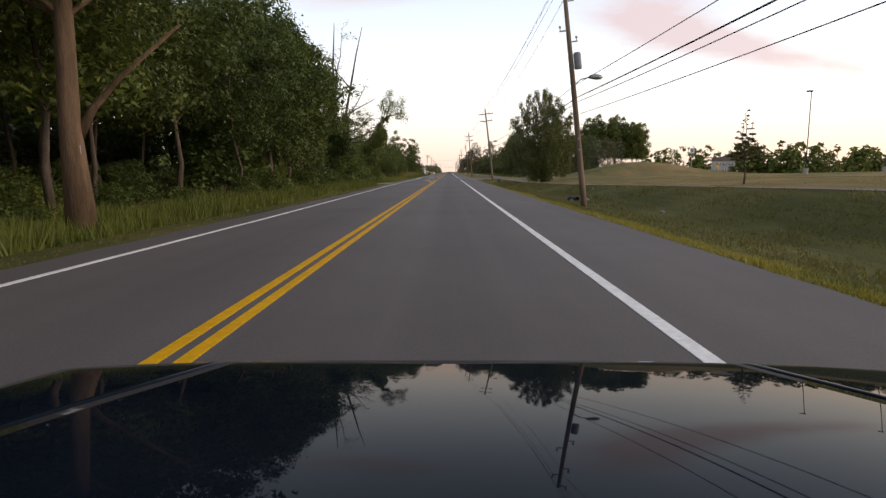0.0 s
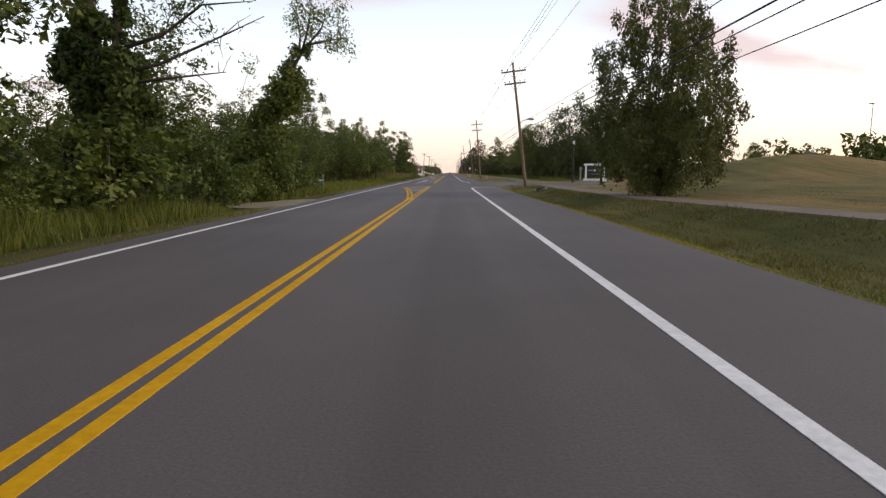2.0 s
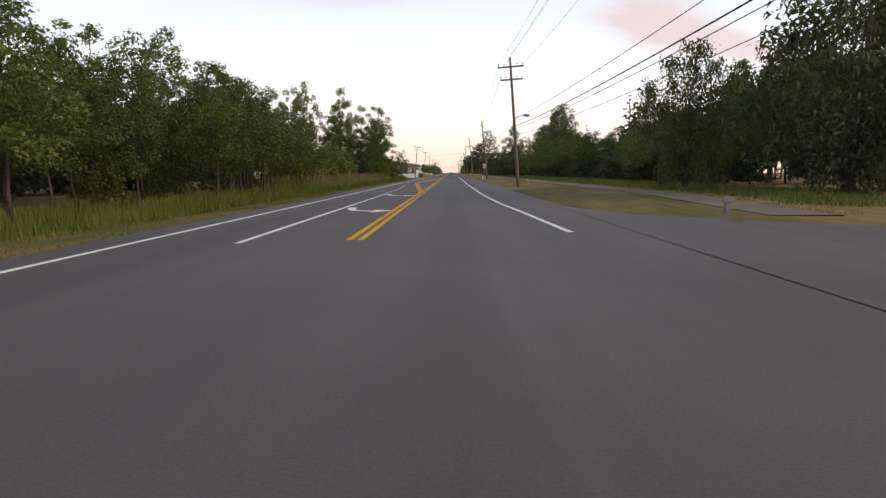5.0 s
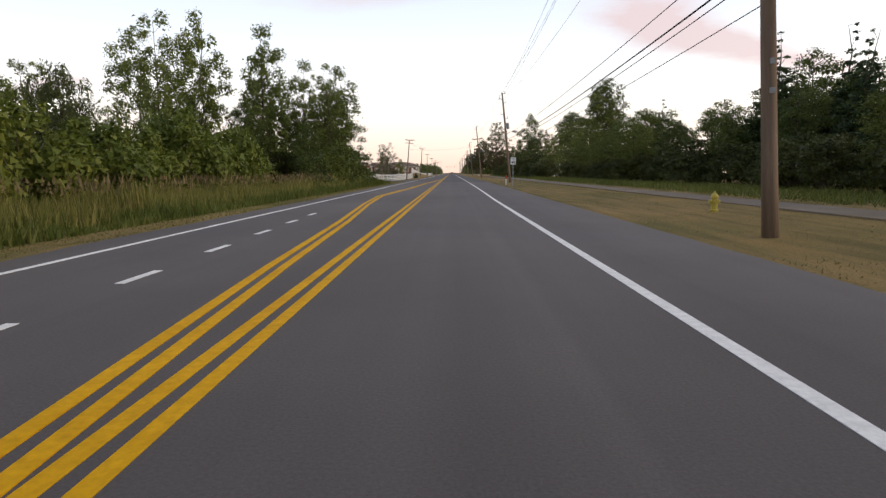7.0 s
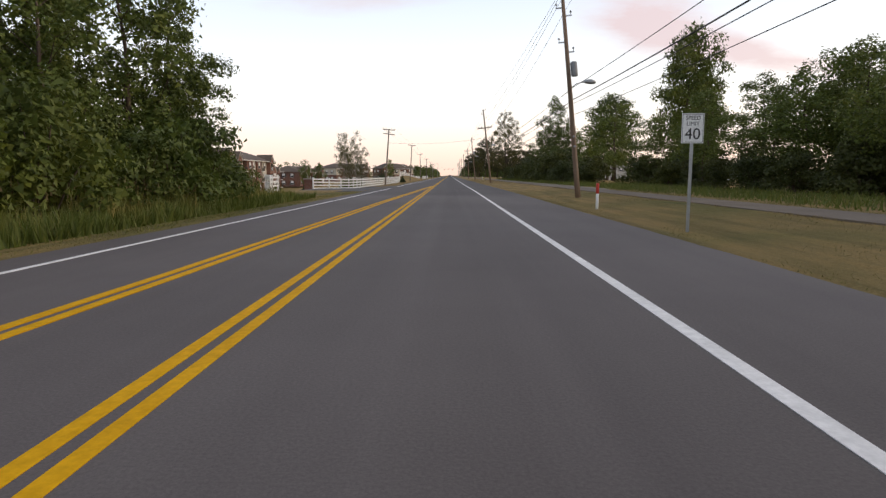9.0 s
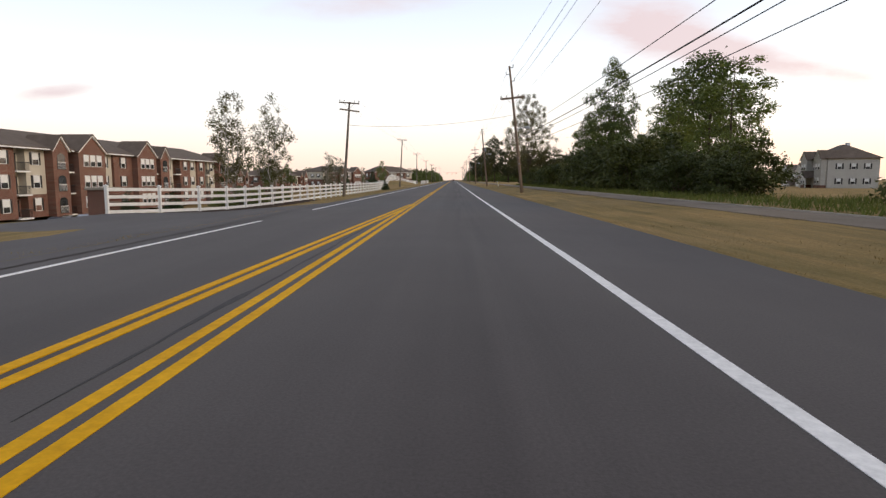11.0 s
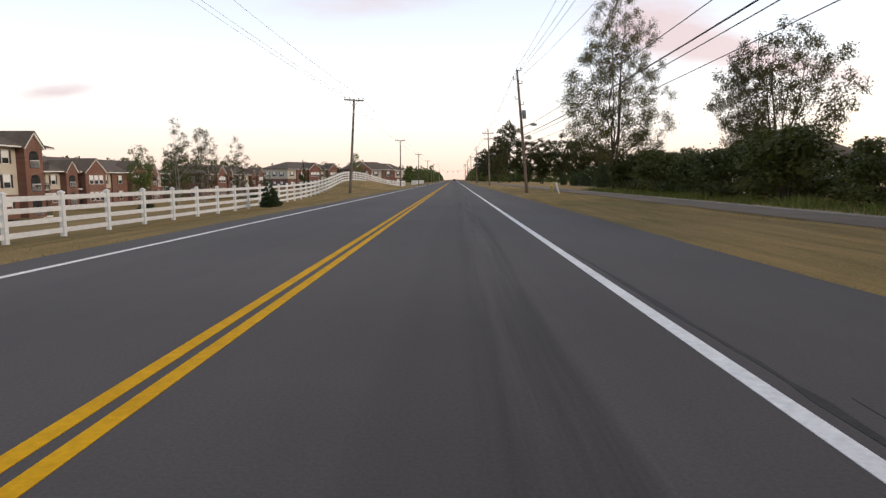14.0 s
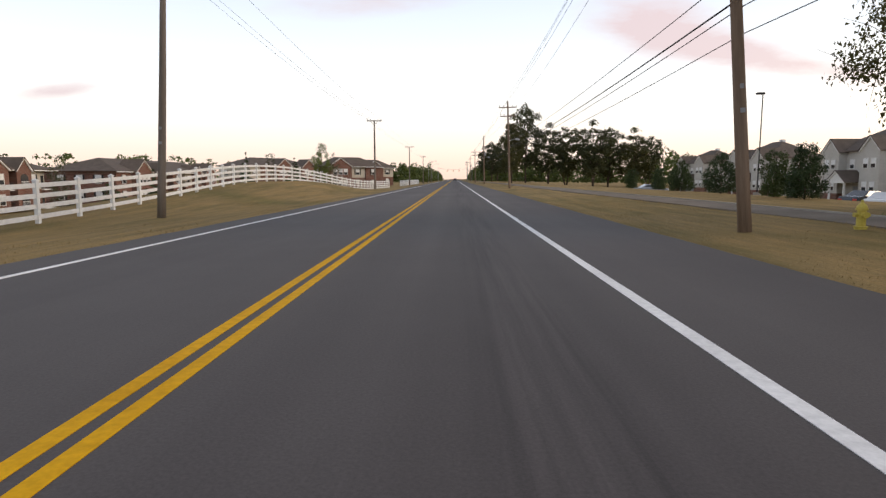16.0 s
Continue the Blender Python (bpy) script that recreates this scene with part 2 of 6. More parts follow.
MAT = {
    "asphalt": asphalt_material(),
    "old_asphalt": two_scale("path_asphalt", (.17, .138, .108), (.24, .197, .158), .5, 30, .95, .12),
    "white_paint": two_scale("white_road_paint", (.74, .725, .71), (.9, .885, .87), 1.2, 12, .6, .3, .1),
    "faded_paint": two_scale("faded_road_paint", (.24, .2, .17), (.48, .42, .36), 2.0, 12, .7, .3, .1),
    "yellow_paint": two_scale("yellow_road_paint", (.64, .33, .004), (.78, .42, .008), 1.2, 12, .8, .12, .1),
    "tar": two_scale("tar_seal", (.02, .018, .018), (.04, .036, .036), 3, 30, .7, .3, .1),
    "gravel": two_scale("tan_gravel", (.2, .165, .11), (.36, .3, .21), 1.3, 40, .95, .15, .8),
    "oil": two_scale("oil_stain", (.05, .045, .044), (.07, .062, .06), 3, 30, .7, .3, .1),
    "blue_paint": two_scale("blue_spray_paint", (.05, .2, .4), (.1, .3, .5), 6, 30, .7),
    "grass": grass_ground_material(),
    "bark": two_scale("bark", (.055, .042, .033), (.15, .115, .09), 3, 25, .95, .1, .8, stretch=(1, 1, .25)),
    # brown bark for the giant tree, light on the trunk put into its colour
    "lit_bark": two_scale("lit_brown_ridged_bark", (.1, .066, .042), (.25, .165, .108), 4, 30, .95, .1, .9, stretch=(1, 1, .2)),
    "pale_bark": two_scale("pale_bark", (.2, .18, .16), (.42, .39, .36), 3, 20, .95, .1, .5, stretch=(1, 1, .4)),
    "pole_wood": two_scale("weathered_pole_wood", (.15, .105, .075), (.3, .215, .155), 1.5, 18, .9, .15, .5, stretch=(3, 3, .15)),
    "grey_pole_wood": two_scale("grey_pole_wood", (.14, .115, .095), (.24, .2, .17), 1.5, 18, .9, .15, .5, stretch=(3, 3, .15)),
    "galvanised": two_scale("galvanised_steel", (.32, .33, .34), (.45, .46, .47), 2, 20, .45, .5, .05, .7),
    "grey_metal": two_scale("painted_grey_metal", (.22, .23, .24), (.3, .31, .32), 2, 20, .5, .4, .05),
    "black_metal": two_scale("black_metal", (.012, .012, .013), (.025, .025, .026), 2, 20, .45, .4, .05),
    "cable": two_scale("black_cable", (.012, .012, .013), (.02, .02, .02), 2, 10, .6, .3, 0),
    "ceramic": two_scale("insulator_ceramic", (.2, .19, .18), (.32, .3, .28), 4, 20, .3, .5, 0),
    "vinyl": two_scale("white_vinyl", (.74, .74, .73), (.84, .84, .83), .7, 15, .45, .4, .03),
    "sign_white": two_scale("white_sign_sheet", (.74, .74, .73), (.82, .82, .81), 1.5, 20, .4, .4, 0),
    "sign_black": two_scale("black_sign_ink", (.02, .02, .02), (.035, .035, .035), 3, 20, .5, .3, 0),
    "sign_green": two_scale("green_sign_sheet", (.012, .09, .05), (.02, .13, .075), 1.5, 20, .45, .4, 0),
    "sign_orange": two_scale("yellow_sign_sheet", (.7, .36, .02), (.8, .42, .03), 1.5, 20, .45, .4, 0),
    "red_plastic": two_scale("red_plastic", (.45, .03, .02), (.6, .05, .03), 3, 20, .5, .4, 0),
    "hydrant_yellow": two_scale("yellow_hydrant_paint", (.46, .36, .05), (.58, .47, .09), 4, 25, .5, .4, .1),
    "brick_red": None,
    "cream": two_scale("cream_siding", (.52, .46, .37), (.6, .54, .44), .6, 12, .7, .3, .05),
    "pale_siding": None,
    "roof": None,
    "trim": two_scale("white_trim", (.7, .69, .67), (.8, .79, .77), 1, 15, .55, .3, .05),
    "glass": None,
    "concrete": two_scale("concrete", (.28, .25, .21), (.38, .345, .3), .8, 25, .9, .2, .3),
    "stone": two_scale("pale_stone", (.16, .155, .15), (.27, .26, .25), 3, 25, .9, .2, .5),
    "soil": two_scale("dark_mulch", (.03, .02, .014), (.07, .045, .03), 1.5, 25, 1, .1, .8),
    "straw": leaf_material("reed_blades", (.1, .125, .035), (.175, .185, .055), (.3, .25, .11)),
    "plume": leaf_material("reed_plumes", (.13, .105, .06), (.19, .15, .088), (.25, .2, .12)),
    "blade": leaf_material("tall_grass_blades", (.075, .1, .016), (.13, .155, .028), (.21, .2, .052)),
    "ditch_blade": leaf_material("ditch_grass_blades", (.1, .1, .027), (.14, .13, .036), (.18, .16, .048)),
    "edge_blade": leaf_material("yellow_edge_grass", (.17, .165, .035), (.26, .238, .05), (.34, .29, .08)),
    "turf": leaf_material("turf_blades", (.085, .11, .022), (.16, .165, .04), (.26, .21, .07)),
    "tan_turf": leaf_material("tan_turf_blades", (.17, .155, .052), (.23, .195, .072), (.29, .24, .098)),
    "dry_turf": leaf_material("dry_turf_blades", (.24, .17, .066), (.31, .215, .088), (.38, .265, .118)),
    "leaf_dark": leaf_material("dark_leaves", (.046, .066, .017), (.094, .124, .028), (.178, .2, .048)),
    "leaf_ash": leaf_material("grey_green_leaves", (.05, .06, .02), (.09, .105, .034), (.16, .17, .062)),
    "leaf_hedge": leaf_material("hedge_leaves", (.034, .044, .012), (.062, .075, .019), (.11, .118, .034)),
    # brown-green, darkened in colour for crowns standing against the bright sky
    "leaf_shade": leaf_material("shaded_brown_green_leaves", (.03, .034, .012), (.055, .06, .02), (.095, .095, .035)),
    "leaf_mid": leaf_material("mid_green_leaves", (.055, .08, .017), (.115, .15, .03), (.2, .222, .05)),
    "leaf_bright": leaf_material("bright_green_leaves", (.08, .11, .018), (.155, .19, .03), (.24, .25, .05)),
    "leaf_olive": leaf_material("dull_olive_leaves", (.045, .047, .016), (.078, .077, .026), (.125, .112, .042)),
    "needles": leaf_material("spruce_needles", (.024, .042, .016), (.044, .07, .026), (.08, .11, .04)),
}


def brick_material():
    m, n, k, b = material("red_brick", .9, 0, .15)
    co = n.new("ShaderNodeTexCoord")
    br = n.new("ShaderNodeTexBrick")
    br.inputs["Color1"].default_value, br.inputs["Color2"].default_value, br.inputs["Mortar"].default_value = (.14, .06, .043, 1), (.2, .085, .06, 1), (.25, .2, .165, 1)
    br.inputs["Scale"].default_value, br.inputs["Brick Width"].default_value, br.inputs["Row Height"].default_value, br.inputs["Mortar Size"].default_value = 1, .22, .075, .008
    mp = n.new("ShaderNodeMapping")
    mp.inputs["Rotation"].default_value = (radians(90), 0, radians(45))
    k.new(co.outputs["Object"], mp.inputs[0])
    k.new(mp.outputs[0], br.inputs["Vector"])
    broad = noise_node(n, k, .5)
    s = ramp_node(n, k, broad.outputs[0], [(.3, (.8, .8, .8)), (.7, (1.15, 1.15, 1.15))])
    x = mixed(n, k, 1.0, br.outputs[0], s.outputs[0], "MULTIPLY")
    k.new(x.outputs[0], b.inputs["Base Color"])
    return m


def lined_material(name, dark, light, step):
    """Horizontal courses (siding boards, shingle rows) by a wave along z."""
    m, n, k, b = material(name, .8, 0, .2)
    co = n.new("ShaderNodeTexCoord")
    w = n.new("ShaderNodeTexWave")
    w.bands_direction = "Z"
    w.wave_profile = "SAW"
    w.inputs["Scale"].default_value = .314 / step
    k.new(co.outputs["Object"], w.inputs["Vector"])
    broad = noise_node(n, k, .8, 6, .7)
    r = ramp_node(n, k, broad.outputs[0], [(.3, dark), (.7, light)])
    g = ramp_node(n, k, w.outputs[0], [(0, (.72, .72, .72)), (.2, (1, 1, 1))])
    x = mixed(n, k, .8, r.outputs[0], g.outputs[0], "MULTIPLY")
    k.new(x.outputs[0], b.inputs["Base Color"])
    bump(n, k, b, w.outputs[0], .4, .02)
    return m


def glass_material():
    m, n, k, b = material("window_glass", .06, 0, .8)
    t = noise_node(n, k, .7)
    r = ramp_node(n, k, t.outputs[0], [(.3, (.02, .022, .025)), (.7, (.05, .052, .055))])
    k.new(r.outputs[0], b.inputs["Base Color"])
    return m


MAT["brick_red"], MAT["glass"] = brick_material(), glass_material()
MAT["pale_siding"] = lined_material("pale_grey_siding", (.46, .44, .405), (.55, .53, .49), .2)
MAT["cream"] = lined_material("cream_siding_boards", (.5, .45, .37), (.58, .53, .44), .2)
MAT["roof"] = lined_material("brown_shingles", (.1, .078, .062), (.155, .122, .1), .18)


# ---------------------------------------------------------------- mesh helpers
def box(bm, x0, x1, y0, y1, z0, z1, m=None):
    vs = [bm.verts.new((x, y, z)) for z in (z0, z1) for x, y in ((x0, y0), (x1, y0), (x1, y1), (x0, y1))]
    for f in ((3, 2, 1, 0), (4, 5, 6, 7), (0, 1, 5, 4), (1, 2, 6, 5), (2, 3, 7, 6), (3, 0, 4, 7)):
        bm.faces.new([vs[i] for i in f])
    if m is not None:
        bmesh.ops.transform(bm, matrix=m, verts=vs)
    return vs


def soft_box(bm, x0, x1, y0, y1, z0, z1, r=.02, m=None):
    vs = box(bm, x0, x1, y0, y1, z0, z1)
    edges = list({e for v in vs for e in v.link_edges})
    made = bmesh.ops.bevel(bm, geom=edges, offset=r, segments=2, affect="EDGES", profile=.5)
    if m is not None:
        bmesh.ops.transform(bm, matrix=m, verts=list({v for f in made["faces"] for v in f.verts} | {v for v in vs if v.is_valid}))


def tube(bm, points, radii, sides=8, caps=True):
    """A tapered tube along points."""
    rings, pts = [], [Vector(p) for p in points]
    for i, p in enumerate(pts):
        d = (pts[min(i + 1, len(pts) - 1)] - pts[max(i - 1, 0)]).normalized()
        a = d.orthogonal().normalized() if abs(d.z) < .9 else Vector((1, 0, 0))
        a = (a - d * a.dot(d)).normalized()
        c = d.cross(a)
        rings.append([bm.verts.new(p + (a * math.cos(6.28319 * j / sides) + c * math.sin(6.28319 * j / sides)) * radii[i]) for j in range(sides)])
    for r, s in zip(rings, rings[1:]):
        for j in range(sides):
            bm.faces.new((r[j], r[(j + 1) % sides], s[(j + 1) % sides], s[j]))
    if caps:
        bm.faces.new(rings[0][::-1])
        bm.faces.new(rings[-1])


def mesh_of(name, bm, mat, smooth=False):
    bmesh.ops.recalc_face_normals(bm, faces=bm.faces)
    me = bpy.data.meshes.new(name)
    bm.to_mesh(me)
    bm.free()
    me.materials.append(mat)
    if smooth:
        me.shade_smooth()
    return me


def part(name, bm, mat, parent, label="", smooth=False):
    ob = new(name, mesh_of(name, bm, mat, smooth))
    ob.parent = parent
    return tagged(ob, label)


def share(name, me, parent, m=None):
    ob = new(name, me)
    ob.parent = parent
    if m is not None:
        ob.matrix_basis = m
    return ob


def thing(name, at, label, category, group="", rz=0.0, kind=""):
    ob = new(name)
    ob.empty_display_size = .3
    ob.matrix_basis = pose(*at, 0, 0, rz)
    return tagged(ob, label, category, group, kind)


# ---------------------------------------------------------------- ground and road
ROAD_LEFT = [(-40, -5.5), (15, -5.5), (48, -5.8), (80, -6.2), (150, -6.5), (200, -6.4), (900, -6.3)]
ROAD_RIGHT = [(-40, 3.9), (82, 3.9), (120, 4.0), (160, 4.08), (215, 4.45), (900, 4.5)]


def smooth01(a, b, v):
    u = min(1, max(0, (v - a) / (b - a)))
    return u * u * (3 - 2 * u)


def path_mid(y):
    """The footpath's middle line."""
    return lerp_table([(-40, 15), (20, 13.6), (36, 12.2), (50, 10.6), (66, 9.4), (80, 9.0), (92, 9.3), (112, 9.8), (160, 9.7), (700, 9.8)], y)


def path_rise(y):
    """Height of the footpath over the road."""
    return lerp_table([(-40, .62), (18, .62), (32, .42), (44, .2), (66, 0)], y)


def ground_z(x, y):
    z = 0.0
    left, right = lerp_table(ROAD_LEFT, y), lerp_table(ROAD_RIGHT, y)
    if x > right:
        d = x - right
        early = 1 - smooth01(82, 92, y)
        wide = path_mid(y) - 1.25 - right
        ditch = -.5 * math.sin(math.pi * min(1, d / wide)) if d < wide else 0
        rise = path_rise(y) * smooth01(.5, 1, d / wide)
        bank = .35 * smooth01(1.2, 7, x - path_mid(y)) + min(.9, .02 * max(0, x - 14))
        mound = 2.3 * math.exp(-((x - 27) / 9) ** 2 - ((y - 88) / 11) ** 2) * smooth01(12, 19, x)
        late = smooth01(112, 124, y)
        z = early * (ditch + rise + bank) + mound + late * .2 * smooth01(.3, 5, d)
        z += -1.4 * smooth01(18, 30, x) * smooth01(300, 330, y)
    elif x < left:
        d = left - x
        z = -.12 * smooth01(0, 2.5, d) - .36 * smooth01(1.5, 5, d) * smooth01(222, 245, y)
        berm = 1.5 * math.exp(-((y - 355) / 24) ** 2) * smooth01(1.5, 6, d)
        drop = -3.3 * smooth01(8, 30, d) * smooth01(205, 235, y)
        z += berm * (1 - smooth01(9, 20, d)) + drop
    if right + .12 > x > left - .12:
        z = -.08
    return z


def build_ground():
    near = [-6.9, -6.6, -6.3, -6.0, -5.7, -5, 0, 3.6, 3.9, 4.2, 4.4, 4.6, 4.8, 5.0, 5.3, 5.7]
    xs = sorted(set([-4000, -1200, -400, -200, -120, -80, -60, -50] + [-44 + 1.5 * i for i in range(25)] + near + [6.3 + .8 * i for i in range(48)] + [46, 50, 60, 80, 120, 200, 400, 1200, 4000]))
    ys = sorted(set([-3000, -600, -150, -60] + [-30 + 3 * i for i in range(190)] + [560, 620, 700, 900, 1300, 2200, 4500]))
    bm = bmesh.new()
    rows = []
    for y in ys:
        rows.append([bm.verts.new((x, y, ground_z(x, y) + (.04 * noise.noise((x * .3, y * .3, 0)) if x < -8 or x > 6.5 else 0))) for x in xs])
    for r, s in zip(rows, rows[1:]):
        for i in range(len(xs) - 1):
            bm.faces.new((r[i], r[i + 1], s[i + 1], s[i]))
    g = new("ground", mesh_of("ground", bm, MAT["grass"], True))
    tagged(g, "mown roadside grass, green at first, dry straw-coloured later", "grass", kind="structure")


def strip(bm, left, right, y0, y1, z0, z1, step=2.0):
    """A slab between two side tables, from y0 to y1."""
    n = max(1, round((y1 - y0) / step))
    last = None
    for i in range(n + 1):
        y = y0 + (y1 - y0) * i / n
        a, b = left(y), right(y)
        ring = [bm.verts.new(p) for p in ((a, y, z0), (b, y, z0), (b, y, z1), (a, y, z1))]
        if last:
            for j in range(4):
                bm.faces.new((last[j], last[(j + 1) % 4], ring[(j + 1) % 4], ring[j]))
        else:
            bm.faces.new(ring)
        last = ring
    bm.faces.new(last[::-1])


def ribbon(points, widths, z0, z1, bm):
    """A flat slab along a bent line of (x, y)."""
    last = None
    for i, p in enumerate(points):
        p = Vector(p)
        d = (Vector(points[min(i + 1, len(points) - 1)]) - Vector(points[max(i - 1, 0)])).normalized()
        s = Vector((d.y, -d.x)) * widths / 2
        a, b = p - s, p + s
        ring = [bm.verts.new(v) for v in ((a.x, a.y, z0), (b.x, b.y, z0), (b.x, b.y, z1), (a.x, a.y, z1))]
        if last:
            for j in range(4):
                bm.faces.new((last[j], last[(j + 1) % 4], ring[(j + 1) % 4], ring[j]))
        else:
            bm.faces.new(ring)
        last = ring
    bm.faces.new(last[::-1])


def ragged(table, amount):
    return lambda y: lerp_table(table, y) + amount * noise.noise((y * .9, table[0][1], 0)) + amount * noise.noise((y * .2, table[0][1], 4))


build_ground()
bm = bmesh.new()
strip(bm, ragged(ROAD_LEFT, .07), ragged(ROAD_RIGHT, .05), -40, 900, -.3, 0, 1.0)
road = tagged(new("road", mesh_of("road", bm, MAT["asphalt"])), "worn grey asphalt road with wide shoulders", "road", kind="structure")

# side road into the grounds, and the apartment drive
bm = bmesh.new()
ENTRY = [(3.7, 84, 118), (5.2, 88.5, 113), (8, 92.5, 110.5), (11, 95, 109), (30, 96, 110), (60, 98, 112), (120, 104, 118)]
last = None
for x, y0, y1 in ENTRY:
    zz = max(0, ground_z(x, (y0 + y1) / 2)) + .01
    ring = [bm.verts.new(p) for p in ((x, y0, zz - .3), (x, y1, zz - .3), (x, y1, zz), (x, y0, zz))]
    if last:
        for j in range(4):
            bm.faces.new((last[j], last[(j + 1) % 4], ring[(j + 1) % 4], ring[j]))
    last = ring
tagged(new("side_road", mesh_of("side_road", bm, MAT["asphalt"])), "grey asphalt side road with flared corners", "road", kind="structure")
bm = bmesh.new()
last = None
for x, y0, y1 in [(-6.0, 216, 243), (-7.6, 220, 239), (-10, 222.5, 236), (-14, 223, 235), (-40, 223, 235)]:
    zz = ground_z(x, 229) + .03 if x < -7 else .012
    ring = [bm.verts.new(p) for p in ((x, y0, zz - .3), (x, y1, zz - .3), (x, y1, zz), (x, y0, zz))]
    if last:
        for j in range(4):
            bm.faces.new((last[j], last[(j + 1) % 4], ring[(j + 1) % 4], ring[j]))
    last = ring
tagged(new("driveway", mesh_of("driveway", bm, MAT["asphalt"])), "asphalt driveway into the apartment grounds", "driveway", kind="structure")

# gravel turnout at the edge of the woods
bm = bmesh.new()
last = None
for i in range(13):
    y = 58.5 + 6.5 * i / 12
    bulge = math.sin(math.pi * i / 12) ** .5
    ring = []
    for u in range(7):
        x = lerp_table(ROAD_LEFT, y) + .1 - (.12 + 2.7 * bulge) * u / 6
        ring.append(bm.verts.new((x, y + .3 * noise.noise((x, y * .4, 3)), (.005 if u == 0 else ground_z(x, y) + .05) + .015 * noise.noise((x * 2, y * 2, 1)))))
    if last:
        for j in range(6):
            bm.faces.new((last[j + 1], last[j], ring[j], ring[j + 1]))
    last = ring
tagged(new("gravel_patch", mesh_of("gravel_patch", bm, MAT["gravel"], True)), "pale gravel turnout beside the road", "gravel", kind="structure")

# footpath on the right-hand side
bm = bmesh.new()

last = None
for i in range(241):
    y = -40 + 2.5 * i
    if 94 < y < 111:
        last = None
        continue
    ring = []
    for s, dz in ((-1.0, -.25), (1.0, -.25), (1.0, .035), (-1.0, .035)):
        x = path_mid(y) + s
        ring.append(bm.verts.new((x, y, ground_z(x, y) + dz)))
    if last:
        for j in range(4):
            bm.faces.new((last[j], last[(j + 1) % 4], ring[(j + 1) % 4], ring[j]))
    last = ring
tagged(new("footpath", mesh_of("footpath", bm, MAT["old_asphalt"])), "pale grey asphalt footpath beside the road", "path", kind="structure")


bm = bmesh.new()
strip(bm, lambda y: path_mid(y) + 1.03, lambda y: path_mid(y) + 1.17, 214, 440, .05, .275, 2.0)
tagged(new("kerb", mesh_of("kerb", bm, MAT["concrete"])), "pale concrete kerb along the footpath", "kerb", kind="structure")


# painted lines
def line(name, table, y0, y1, width, paint, label, step=1.0, top=.005):
    bm = bmesh.new()
    strip(bm, lambda y: lerp_table(table, y) - width / 2, lambda y: lerp_table(table, y) + width / 2, y0, y1, -.002, top, step)
    ob = new(name, mesh_of(name, bm, MAT[paint]))
    return tagged(ob, label, "road marking", kind="structure")


EDGE_R = [(-40, 1.68), (84, 1.68), (108, 2.35), (115, 2.06), (119, 1.86), (124, 1.74), (130, 1.66), (160, 1.62), (178, 1.74), (220, 1.86), (250, 1.8), (900, 1.82)]
EDGE_L = [(-40, -4.75), (15, -4.75), (35, -5.0), (50, -5.2), (75, -5.4), (150, -5.7), (215, -5.55), (900, -5.5)]
MID_L = [(64, -1.79), (66, -1.87), (68, -2.0), (71, -2.2), (74.2, -2.42), (78.2, -2.76), (82.3, -3.12), (86, -3.6)]
MID_L2 = [(130, -1.79), (132.5, -1.86), (135, -2.02), (138.3, -2.28), (142, -2.55), (149, -2.95), (157, -3.55), (165, -3.95), (180, -3.45), (200, -3.1), (221, -2.5), (232, -2.16), (240, -1.9)]
line("edge_line", EDGE_R, -40, 84, .135, "white_paint", "solid white edge line on asphalt")
bm = bmesh.new()
ribbon([(1.68, 83.8), (1.75, 85.0), (1.98, 86.0), (2.45, 86.8), (3.2, 87.3), (4.3, 87.7)], .135, -.002, .0045, bm)
tagged(new("edge_line", mesh_of("edge_line", bm, MAT["white_paint"])), "solid white edge line curving into the side road", "road marking", kind="structure")
line("edge_line", EDGE_R, 108, 900, .135, "white_paint", "solid white edge line on asphalt")
line("edge_line", EDGE_L, -40, 228.5, .105, "white_paint", "thin solid white edge line on asphalt")
line("edge_line", EDGE_L, 235, 900, .105, "white_paint", "thin solid white edge line on asphalt")
for off in (-1.69, -1.895):
    line("centre_line", [(-40, off), (900, off)], -40, 91, .112, "yellow_paint", "solid yellow centre line, one of a pair")
    line("centre_line", [(-40, off), (900, off)], 106.5, 900, .112, "yellow_paint", "solid yellow centre line, one of a pair")
for d in (-.103, .103):
    line("median_line", [(y, x + d) for y, x in MID_L], 64.4, 86, .112, "yellow_paint", "solid yellow line opening out to a painted median", .5, .009)
    line("median_line", [(y, x + d) for y, x in MID_L2], 130.5, 240, .112, "yellow_paint", "solid yellow line round a painted median", .5, .009)
for y0 in (77.6, 80.6, 83.4, 86.0):
    bm = bmesh.new()
    ribbon([(lerp_table(MID_L, y0) + .25, y0), (-2.02, y0 + 1.7)], .24, -.002, .0042, bm)
    tagged(new("hatch_bar", mesh_of("hatch_bar", bm, MAT["faded_paint"])), "faded hatching bar on the painted median", "road marking", "hatching bars", kind="structure")
bm = bmesh.new()
ribbon([(-3.6, 86.2), (-3.3, 87.6), (-2.05, 90.6)], .16, -.002, .0044, bm)
tagged(new("hatch_bar", mesh_of("hatch_bar", bm, MAT["faded_paint"])), "faded bar closing the painted median", "road marking", "hatching bars", kind="structure")
line("turn_lane_line", [(0, -3.72), (900, -3.72)], 106, 131, .105, "white_paint", "solid white turn lane line")
for i in range(8):
    y0 = 132.9 + 2.6 * i
    line("lane_dash", [(0, lerp_table([(0, -3.75), (138, -3.8), (154, -4.45), (900, -4.45)], y0))], y0, y0 + .88, .105, "white_paint", "short white lane dash", 1)


